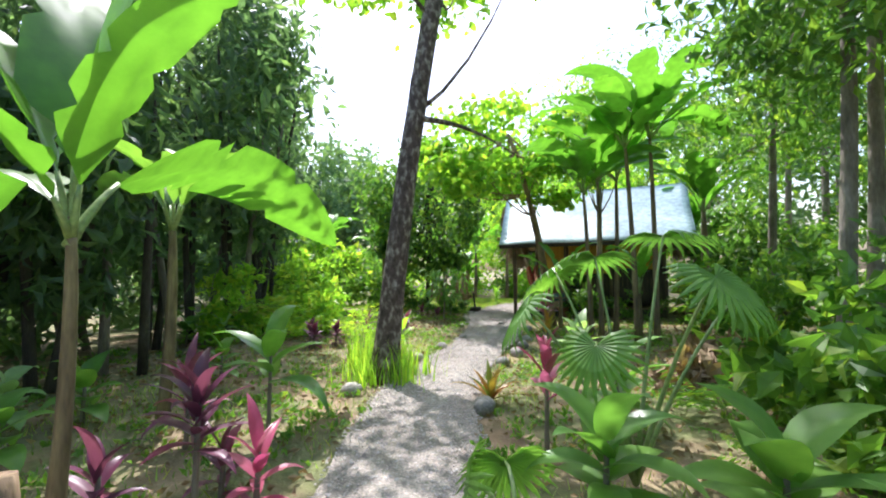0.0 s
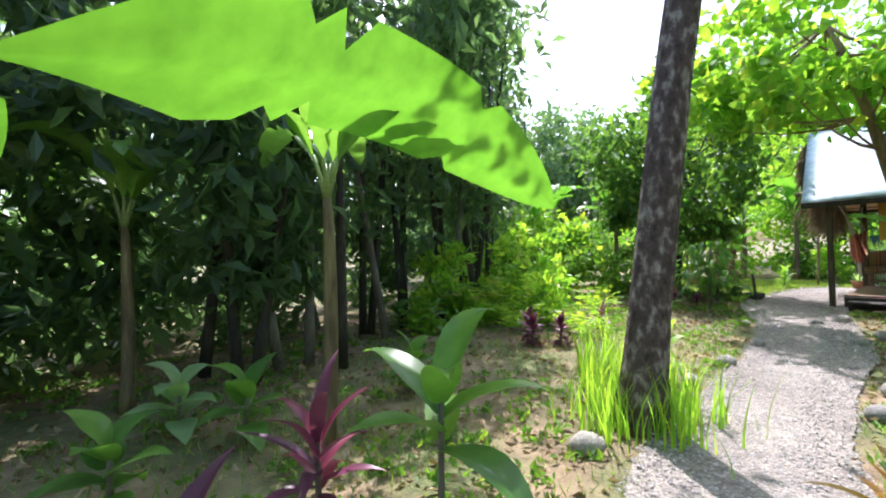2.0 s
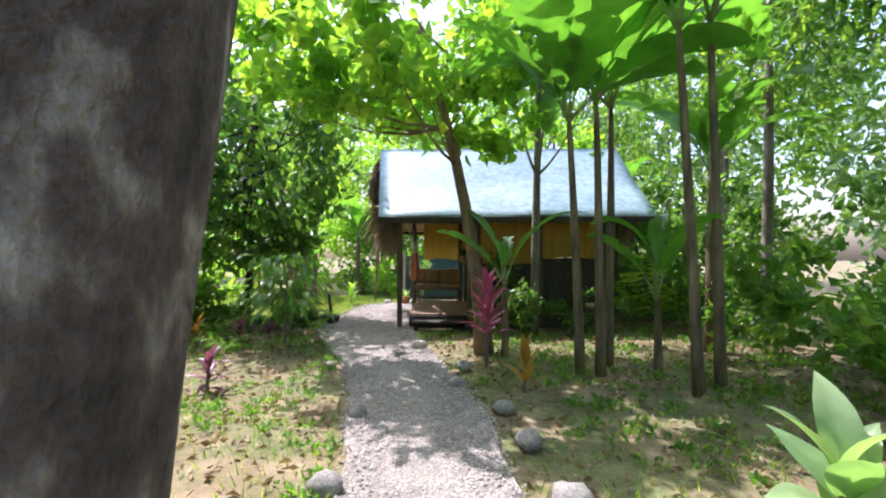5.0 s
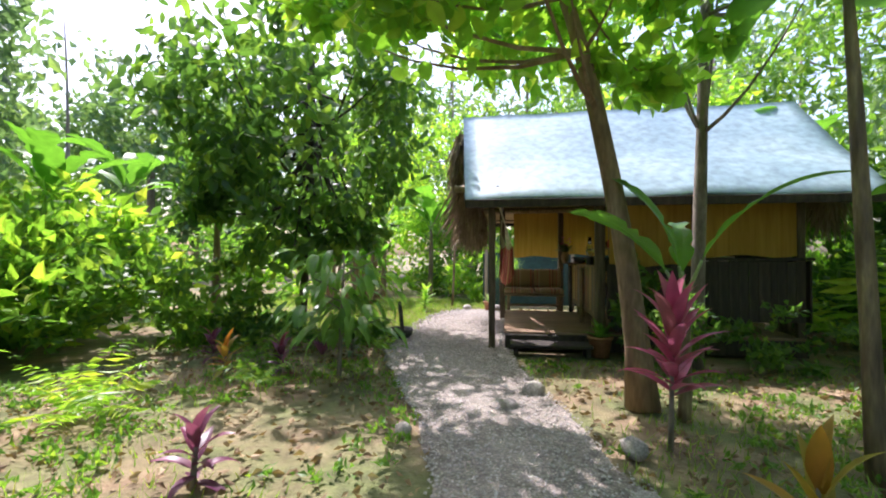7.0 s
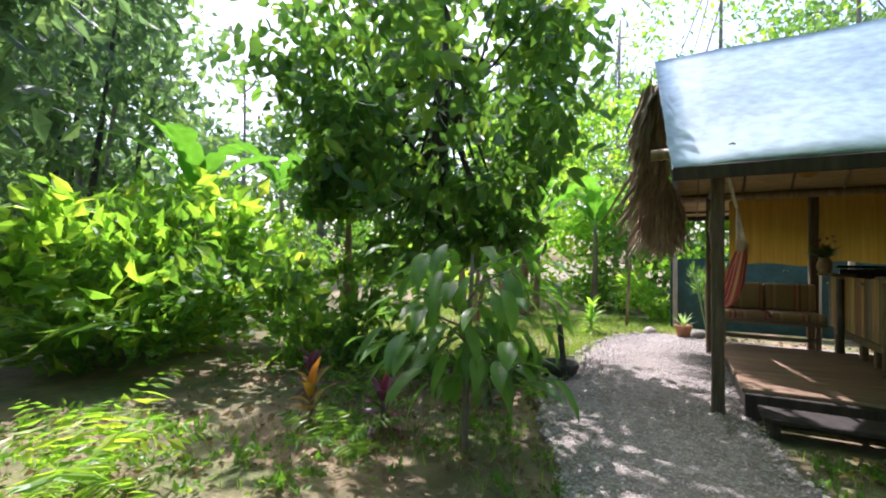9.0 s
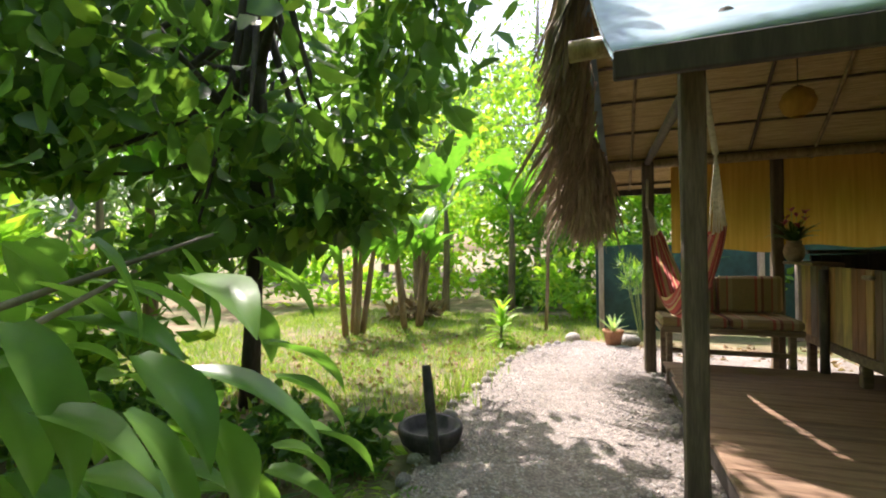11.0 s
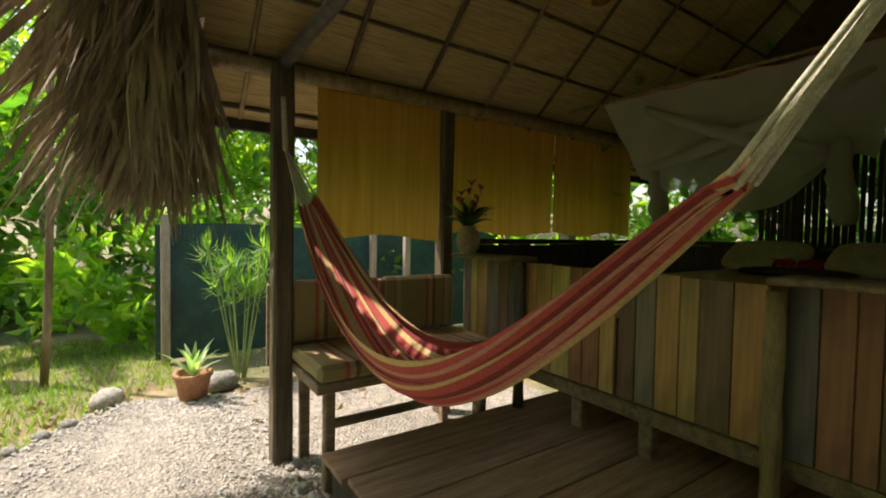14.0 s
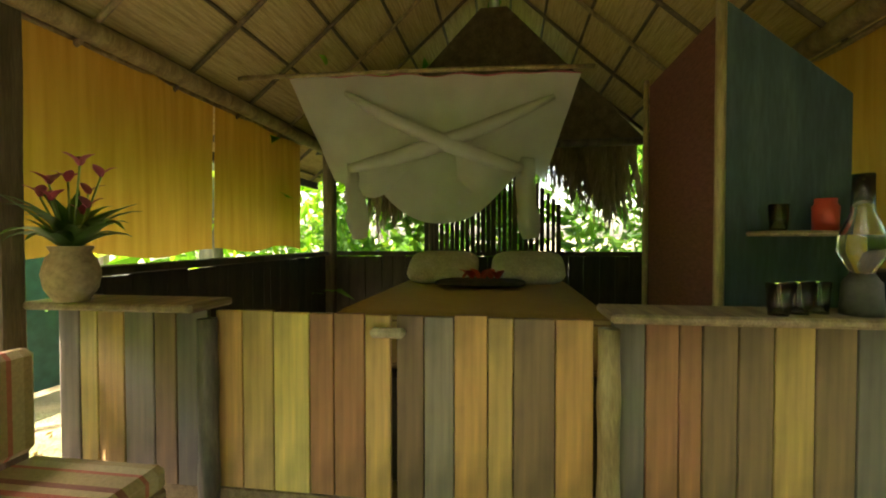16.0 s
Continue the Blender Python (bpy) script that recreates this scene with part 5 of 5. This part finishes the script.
# ---- rosettes, palms and herbs ----
def rosette(name, label, category, x, y, z, n, length, width, mat, seed, stem=0.0, start=(30, 80), arch=1.0, fold=0.3, tiers=1, group=""):
    p = thing(name, label, category, (x, y, 0), group=group)
    r = np.random.default_rng(seed)
    if stem:
        part("stem", tube_data("stem", bend((0, 0, -0.02), (0.02, 0.01, stem), 4), [0.022, 0.02, 0.018, 0.016, 0.012], M_BARKGREY, 7), p)
    for i in range(n):
        q = i / max(1, n - 1)
        part("leaf", blade_data("leaf", length * float(r.uniform(0.75, 1.1)), width, mat, 9, arch * float(r.uniform(0.6, 1.4)), start[0] + (start[1] - start[0]) * q, None, fold, 0, seed + i), p, "",
             pose(0.02 if stem else 0, 0, max(0.02, stem - tiers * 0.28 * (1 - q) if stem else 0.02) + z, 0, 0, i * 137.5))
    return p


CORD = "purple and magenta cordyline with strap leaves"
for i, (x, y, s, n, L) in enumerate(((7.72, 0.42, 0.72, 16, 0.42), (7.28, 0.15, 0.36, 11, 0.36), (7.98, 0.62, 0.40, 10, 0.36), (6.55, 1.25, 0.5, 15, 0.48), (7.55, 0.75, 0.3, 9, 0.34))):
    rosette("cordyline", CORD, "cordyline", x, y, 0, n, L, 0.085, M_PINK if i == 2 else M_PURPLE, 400 + i * 20, s, (10, 80), 1.2, 0.3, 1, "purple cordylines")
rosette("pink_cordyline", "tall cordyline with bright pink upright leaves", "cordyline", 8.05, 9.45, 0, 30, 0.5, 0.1, M_PINK, 520, 0.95, (25, 85), 0.8, 0.3, 2)
rosette("pink_cordyline", "small cordyline with bright pink leaves", "cordyline", 9.44, 2.0, 0, 9, 0.34, 0.09, M_PINK, 540, 0.75, (35, 85), 0.8)
rosette("cordyline", "dark cordyline with upright bronze leaves", "cordyline", 8.35, 8.35, 0, 9, 0.4, 0.11, M_ORANGE, 545, 0.3, (40, 85), 0.6)
rosette("bromeliad", "orange-red bromeliad rosette beside the gravel path", "bromeliad", 8.6, 3.35, 0, 15, 0.5, 0.075, M_ORANGE, 560, 0, (25, 85), 0.9)
rosette("dumb_cane", "broad-leaved dumb cane with pale variegated leaves", "plant", 9.3, 5.6, 0, 12, 0.52, 0.19, M_PALE, 580, 0.42, (5, 80), 1.0, 0.25, 1)
rosette("broad_leaf_plant", "large glossy green broad-leaved plant", "plant", 9.9, 1.1, 0, 11, 0.6, 0.2, M_BIGLEAF, 600, 0.55, (5, 60), 1.2, 0.2, 1)
rosette("broad_leaf_plant", "large glossy green broad-leaved plant", "plant", 10.7, 1.2, 0, 10, 0.62, 0.26, M_BIGLEAF, 620, 0.5, (0, 65), 1.2, 0.2, 1)
rosette("broad_leaf_plant", "large glossy green broad-leaved plant", "plant", 11.0, 0.2, 0, 10, 0.6, 0.26, M_BIGLEAF, 640, 0.45, (0, 65), 1.2, 0.2, 1)
rosette("broad_leaf_plant", "glossy green broad-leaved plant", "plant", 9.9, 2.9, 0, 9, 0.6, 0.2, M_BIGLEAF, 660, 0.5, (5, 65), 1.2, 0.2, 1)
rosette("seedling", "upright young plant with a few light leaves by the path", "plant", 6.72, 4.8, 0, 6, 0.32, 0.11, M_LIME, 680, 0.55, (15, 70), 0.9)
rosette("seedling", "young plant with two pale drooping leaves on a bare stem", "plant", 7.0, 1.72, 0, 7, 0.72, 0.2, M_BIGLEAF, 690, 0.74, (15, 62), 1.3)
rosette("agave", "small spiky purple agave rosette", "plant", 4.2, 11.9, 0, 9, 0.4, 0.07, M_PURPLE, 700, 0, (30, 80), 0.6)
rosette("palm_shrub", "small light-green shrub on the lawn", "shrub", 4.65, 17.2, 0, 30, 0.42, 0.09, M_LIME, 710, 0.45, (-10, 85), 1.1, 0.2, 1.4)
pot = thing("flower_pot", "terracotta flower pot with a spiky green plant", "flower pot", (6.3, 17.5, 0))
part("pot", lathe("pot", [(0.001, 0), (0.1, 0), (0.14, 0.22), (0.155, 0.22), (0.155, 0.25), (0.13, 0.25), (0.12, 0.21), (0.001, 0.2)], M_TERRA), pot)
for i in range(12):
    part("leaf", blade_data("leaf", float(rng.uniform(0.25, 0.4)), 0.05, M_PALE, 7, 0.7, 40 + 4 * i, None, 0.3, 0, i), pot, "", pose(0, 0, 0.2, 0, 0, i * 137.5))
jar = thing("flower_pot", "terracotta pot with a leafy plant beside the porch step", "flower pot", (8.12, 12.5, 0))
part("pot", lathe("pot", [(0.001, 0), (0.12, 0), (0.16, 0.26), (0.18, 0.26), (0.18, 0.3), (0.15, 0.3), (0.14, 0.25), (0.001, 0.24)], M_TERRA), jar)
for i in range(16):
    part("leaf", blade_data("leaf", float(rng.uniform(0.25, 0.45)), 0.1, M_BIGLEAF, 7, 0.9, 25 + 4 * i, None, 0.3, 0, i), jar, "", pose(0, 0, 0.24, 0, 0, i * 137.5))
bush(8.55, 12.42, 0.75, 0.28, 0.18, 0.7, 420, M_DARKLEAF, 0.17, 0.55, "leafy dark-green climber against the cabin wall", 2700, "climber", 0.4, "stuff")
pa = thing("papyrus", "feathery papyrus plant beside the porch", "papyrus", (6.75, 17.95, 0))
for i in range(11):
    a = i * 2.4
    tip = (0.32 * math.cos(a) * (0.4 + 0.06 * i), 0.32 * math.sin(a) * (0.4 + 0.06 * i), 0.8 + 0.05 * i)
    part("stalk", tube_data("stalk", bend((0.04 * math.cos(a), 0.04 * math.sin(a), 0), tip, 4), [0.007] * 5, M_PETIOLE, 5), pa)
    w = np.random.default_rng(i).normal(size=(40, 3)) + np.array([0, 0, 0.1])
    part("head", leaves_data("head", np.array([tip] * 40), w, 0.26, 0.07, M_MIDLEAF, 0.4, i), pa)["kind"] = "stuff"


def fan_palm(x, y, stalks, seed, label, mat):
    p = thing("fan_palm", label, "palm", (x, y, 0))
    for i, (turn, out, z, size, tilt) in enumerate(stalks):
        a = radians(turn)
        tip = Vector((out * math.cos(a), out * math.sin(a), z))
        part("stalk", tube_data("stalk", bend((0, 0, 0), tip, 5, (0, 0, 0.12)), [0.02, 0.017, 0.014, 0.012, 0.01, 0.008], M_PETIOLE, 6), p)
        verts, faces = [], []
        n = 22
        for k in range(n):
            t = radians(-125 + 250 * k / (n - 1))
            L = size * (0.78 + 0.22 * math.cos(t))
            d = Vector((math.cos(t), math.sin(t), 0))
            s = Vector((-math.sin(t), math.cos(t), 0)) * size * 0.062
            o = len(verts)
            for q, (f, w, dz) in enumerate(((0.03, 0.2, 0), (0.45, 1.0, 0.02), (0.8, 0.6, -0.06), (1.0, 0.05, -0.2))):
                c = d * L * f + Vector((0, 0, dz * size))
                verts += [c - s * w, c + Vector((0, 0, 0.025 * size * w)), c + s * w]
            for q in range(3):
                b = o + q * 3
                faces += [(b, b + 1, b + 4, b + 3), (b + 1, b + 2, b + 5, b + 4)]
        part("fan_leaf", mesh_of("fan_leaf", verts, faces, mat), p, "pleated fan leaf", Matrix.Translation(tip) @ pose(0, 0, 0, 0, tilt, turn))
    return p


fan_palm(10.05, 1.9, [(200, 0.7, 1.2, 0.42, 55), (120, 0.5, 1.55, 0.45, 20), (60, 0.5, 1.7, 0.46, 10), (320, 0.6, 1.4, 0.42, 45), (20, 0.7, 1.25, 0.42, 50), (250, 0.55, 1.0, 0.36, 65), (160, 0.55, 1.42, 0.4, 40)], 1, "fan palm with blue-green pleated leaves", M_BIGLEAF)
fan_palm(9.55, 0.75, [(200, 0.25, 0.42, 0.42, 80), (120, 0.3, 0.4, 0.36, 70)], 2, "low fan palm with drooping pleated leaves", M_BIGLEAF)


def big_leaf_sapling():
    s = thing("sapling", "sapling with large drooping veined leaves beside the path", "sapling", (4.85, 10.9, 0))
    r = np.random.default_rng(9)
    part("stem", tube_data("stem", bend((0, 0, 0), (0.1, -0.1, 1.45), 6), [0.03, 0.027, 0.024, 0.02, 0.018, 0.014, 0.01], M_BARKGREY, 8), s)
    for i in range(170):
        a = float(r.uniform(0, 360))
        k = float(r.uniform(0.05, 0.68))
        z = float(r.uniform(0.55, 1.5))
        tw = part("leaf", blade_data("leaf", float(r.uniform(0.22, 0.34)), float(r.uniform(0.08, 0.125)), M_BIGLEAF, 9, 1.0, float(r.uniform(-62, 5)), None, 0.28, 0, i, float(r.uniform(-0.6, 0.6))), s, "",
                  pose(k * math.cos(radians(a)), k * math.sin(radians(a)), z, 0, 0, a + float(r.uniform(-40, 40))))
    for i in range(9):
        a, z = i * 0.9, 0.5 + 0.1 * i
        part("twig", tube_data("twig", bend((0.04, -0.04, z), (0.5 * math.cos(a), 0.5 * math.sin(a), z + 0.2), 4), [0.012, 0.01, 0.008, 0.006, 0.004], M_BARKGREY, 5), s)
    return s


big_leaf_sapling()


def fern(x, y, n, length, seed, label, mat=M_MIDLEAF, rise=(35, 75)):
    """A tuft of feathery fronds."""
    f = thing("fern", label, "fern", (x, y, 0))
    r = np.random.default_rng(seed)
    for i in range(n):
        L, st, a = length * float(r.uniform(0.7, 1.1)), radians(float(r.uniform(*rise))), 0.0
        pts, x0, z0 = [], 0.0, 0.02
        for k in range(15):
            pts.append((x0, 0, z0))
            x0 += L / 14 * math.cos(st)
            z0 += L / 14 * math.sin(st)
            st -= 1.3 / 14
        P, W, S = [], [], []
        for k in range(2, 15):
            for sd in (-1, 1):
                P.append(pts[k])
                W.append((0.35, sd, -0.15))
                S.append(L * 0.24 * math.sin(math.pi * (0.12 + 0.83 * k / 14)))
        me = leaves_data("frond", np.array(P), np.array(W), np.array(S), 0.22, mat, 0.15, seed + i)
        tagged(part("frond", me, f, "", pose(0, 0, 0, 0, 0, i * 137.5)), kind="stuff")
    return f


for i, (x, y, n, L) in enumerate(((3.2, 9.2, 16, 0.9), (4.1, 10.4, 10, 0.6), (3.4, 11.6, 9, 0.7), (2.2, 7.0, 10, 1.1), (4.5, 6.6, 9, 0.9), (5.0, 12.3, 10, 0.5), (3.9, 12.4, 10, 0.6), (10.6, 3.6, 12, 0.7), (11.0, 5.4, 10, 0.7), (10.9, 2.3, 10, 0.6))):
    fern(x, y, n, L, 800 + i * 30, "feathery light-green fern growing from the ground", M_LIME if i in (0, 3, 4) else M_MIDLEAF)
for i, (x, y) in enumerate(((-0.2, 10.2), (1.2, 8.0), (12.6, 19.0), (7.4, 20.4), (9.6, 20.2), (11.9, 13.2), (12.2, 16.4))):
    fern(x, y, 11, 2.3, 1200 + i * 30, "young palm with long feathery fronds", M_LIME if i % 2 else M_MIDLEAF, (50, 82))
for i, (x, y, L) in enumerate(((2.6, 6.9, 1.2), (1.8, 6.4, 1.5), (3.4, 6.3, 0.9), (1.3, 7.4, 1.4))):
    fern(x, y, 13, L, 2000 + i * 30, "tall light-green fern with upright feathery fronds", (M_LIME, M_GRASS)[i % 2], (48, 80))
for i, (x, y, L, m) in enumerate(((0.9, 5.8, 0.5, M_PALE), (1.6, 6.1, 0.5, M_BIGLEAF), (2.3, 5.2, 0.45, M_PALE), (1.7, 4.9, 0.5, M_BIGLEAF), (4.5, 0.9, 0.42, M_PALE), (5.0, 1.3, 0.4, M_BIGLEAF), (5.6, 0.4, 0.4, M_BIGLEAF), (4.9, 3.0, 0.35, M_BIGLEAF))):
    rosette("taro", "taro plant with broad blue-green drooping leaves", "plant", x, y, 0, 8, L, L * 0.55, m, 2300 + i * 20, 0.42, (10, 70), 1.5, 0.15, 1, "taro plants in the clearing")
for i, (x, y) in enumerate(((4.3, 5.65), (4.0, 5.9), (4.6, 5.95))):
    rosette("croton", "low dusky purple plant with many small leaves", "plant", x, y, 0, 22, 0.26, 0.1, M_PURPLE, 2500 + i * 30, 0.35, (-10, 80), 1.0, 0.2, 1.1)
for i, (x, y, rx, rz, n) in enumerate(((3.2, 12.7, 1.0, 0.26, 900), (4.2, 12.9, 0.6, 0.22, 500), (2.2, 12.4, 0.8, 0.3, 600), (8.9, 11.6, 0.5, 0.5, 400), (10.2, 11.9, 0.7, 0.45, 500))):
    bush(x, y, rz * 0.8, rx, rx * 0.7, rz, n, M_DARKLEAF, 0.13, 0.5, "low dark-green ground cover under the tree", 2600 + i, "ground_cover", 0.2, "stuff")
for i, (x, y, m) in enumerate(((4.1, 10.9, M_PURPLE), (3.5, 10.7, M_ORANGE), (2.9, 11.3, M_PURPLE), (4.9, 8.4, M_PURPLE), (4.4, 7.4, M_PURPLE), (4.6, 12.0, M_DARKB))):
    rosette("croton", "low plant with dark purple and bronze leaves", "plant", x, y, 0, 14, 0.3, 0.08, m, 1500 + i * 20, 0.3, (0, 80), 1.0)


# ---- grass, litter ----
def tuft(x, y, n, h, seed, label, mat=M_GRASS, spread=0.14, name="grass_tuft"):
    r = np.random.default_rng(seed)
    verts, faces = [], []
    for i in range(n):
        a, o = r.uniform(0, 6.28), len(verts)
        bx, by = r.normal(0, spread, 2)
        L, out = h * r.uniform(0.6, 1.15), r.uniform(0.15, 0.55)
        s = Vector((-math.sin(a), math.cos(a), 0)) * r.uniform(0.006, 0.013) * (h / 0.5) ** 0.5
        for q in range(5):
            t = q / 4
            c = Vector((bx + math.cos(a) * out * L * t * t, by + math.sin(a) * out * L * t * t, L * t * (1 - 0.25 * t * out)))
            verts += [c - s * (1 - t * 0.95), c + s * (1 - t * 0.95)]
        faces += [(o + 2 * q, o + 2 * q + 1, o + 2 * q + 3, o + 2 * q + 2) for q in range(4)]
    return thing(name, label, "grass", (x, y, 0), kind="stuff", data=mesh_of(name, verts, faces, mat))


for i, (x, y, n, h) in enumerate(((6.75, 3.6, 60, 0.6), (7.25, 3.65, 60, 0.6), (6.6, 4.0, 50, 0.6), (7.3, 4.15, 50, 0.55), (6.95, 3.45, 50, 0.5), (7.0, 4.3, 60, 0.7), (6.3, 4.4, 50, 0.7), (5.9, 5.0, 60, 0.8), (4.75, 15.0, 60, 0.22), (4.85, 15.5, 60, 0.2), (4.7, 14.5, 60, 0.25))):
    tuft(x, y, n, h, 1700 + i, "tuft of long bright strap-like grass", M_LIME if h > 0.3 else M_GRASS)


def on_track(x, y):
    for i in range(len(TRACK) - 1):
        a, b = Vector(TRACK[i][:2]), Vector(TRACK[i + 1][:2])
        d = b - a
        t = max(0, min(1, (Vector((x, y)) - a).dot(d) / d.length_squared))
        if (Vector((x, y)) - a - d * t).length < TRACK[i][2] * (1 - t) + TRACK[i + 1][2] * t:
            return True
    return False


def lawn():
    r = np.random.default_rng(5)
    verts, faces = [], []
    made = 0
    while made < 60000:
        if made % 5 < 3:
            x, y = r.uniform(-1, 6.2), r.uniform(13.8, 20.5)
        else:
            x, y = r.uniform(3, 11.5), r.uniform(-2, 13)
        made += 1
        if on_track(x, y) or (x > 6.6 and 12.2 < y < 16.6 and x < 11.2) or noise.noise((x * 0.5, y * 0.5, 0)) + r.uniform(-0.3, 0.3) < (-0.3 if y > 13.8 else 0.0):
            continue
        a, h, o = r.uniform(0, 6.28), r.uniform(0.03, 0.095), len(verts)
        w = r.uniform(0.004, 0.008)
        c, s = math.cos(a), math.sin(a)
        dx, dy = r.normal(0, 0.5, 2) * h
        verts += [(x - c * w, y - s * w, -0.02), (x + c * w, y + s * w, -0.02), (x + dx, y + dy, h)]
        faces.append((o, o + 1, o + 2))
    return thing("lawn_grass", "short sparse grass growing on the clearing floor", "grass", kind="stuff", data=mesh_of("lawn_grass", verts, faces, M_GRASS))


lawn()


def litter():
    r = np.random.default_rng(6)
    n = 14000
    x, y = r.uniform(1.5, 13, n), r.uniform(-3, 18, n)
    keep = [i for i in range(n) if not on_track(x[i], y[i]) and not (6.6 < x[i] < 11.2 and 12.2 < y[i] < 16.6)]
    p = np.stack([x[keep], y[keep], r.uniform(0.0, 0.025, len(keep))], 1)
    w = r.normal(size=(len(keep), 3)) * np.array([1, 1, 0.18])
    return thing("leaf_litter", "dry brown leaves scattered on the ground", "leaf litter", kind="stuff", data=leaves_data("leaf_litter", p, w, 0.085, 0.5, M_LITTER, 0.3, 8))


litter()


def weeds():
    """Low broad weeds in loose patches over the clearing."""
    r = np.random.default_rng(16)
    hubs = []
    while len(hubs) < 1500:
        x, y = r.uniform(1.0, 12.5), r.uniform(-2.5, 14)
        if noise.noise((x * 0.7, y * 0.7, 4)) + r.uniform(-0.25, 0.25) > 0.02 and not on_track(x, y) and not (6.0 < x < 11.4 and y > 12.1):
            hubs.append((x, y, 0.0))
    i = r.integers(0, len(hubs), 15000)
    p = np.array(hubs)[i] + r.normal(size=(15000, 3)) * np.array([0.05, 0.05, 0.0]) + np.array([0, 0, 0.01])
    w = r.normal(size=(15000, 3)) + np.array([0, 0, 1.0])
    w[:, 2] = np.abs(w[:, 2])
    return thing("weeds", "low green weeds in patches on the bare earth", "weeds", kind="stuff", data=leaves_data("weeds", p, w, 0.085, 0.4, M_MIDLEAF, 0.4, 18))


weeds()
for i, (x, y, n) in enumerate(((10.8, 4.6, 260), (2.3, 19.2, 220), (11.3, 6.4, 240))):
    p, _ = cloud(n, (0, 0, 0.1), (0.6, 0.5, 0.16), 77 + i, 0.2)
    p[:, 2] = np.abs(p[:, 2])
    thing("dead_leaf_pile", "heap of dry brown banana leaves", "leaf pile", (x, y, 0), kind="stuff", data=leaves_data("dead_leaf_pile", p, droopy(n, 3 + i, 0.1), 0.4, 0.3, M_LITTER, 0.4, i))
stump = thing("stump", "short cut banana stump with torn bark", "stump", data=tube_data("stump", bend((7.62, -0.42, 0), (7.6, -0.4, 0.62), 5), [0.1, 0.095, 0.09, 0.085, 0.08, 0.07], M_BARKTAN, 10, 0.12, 3))
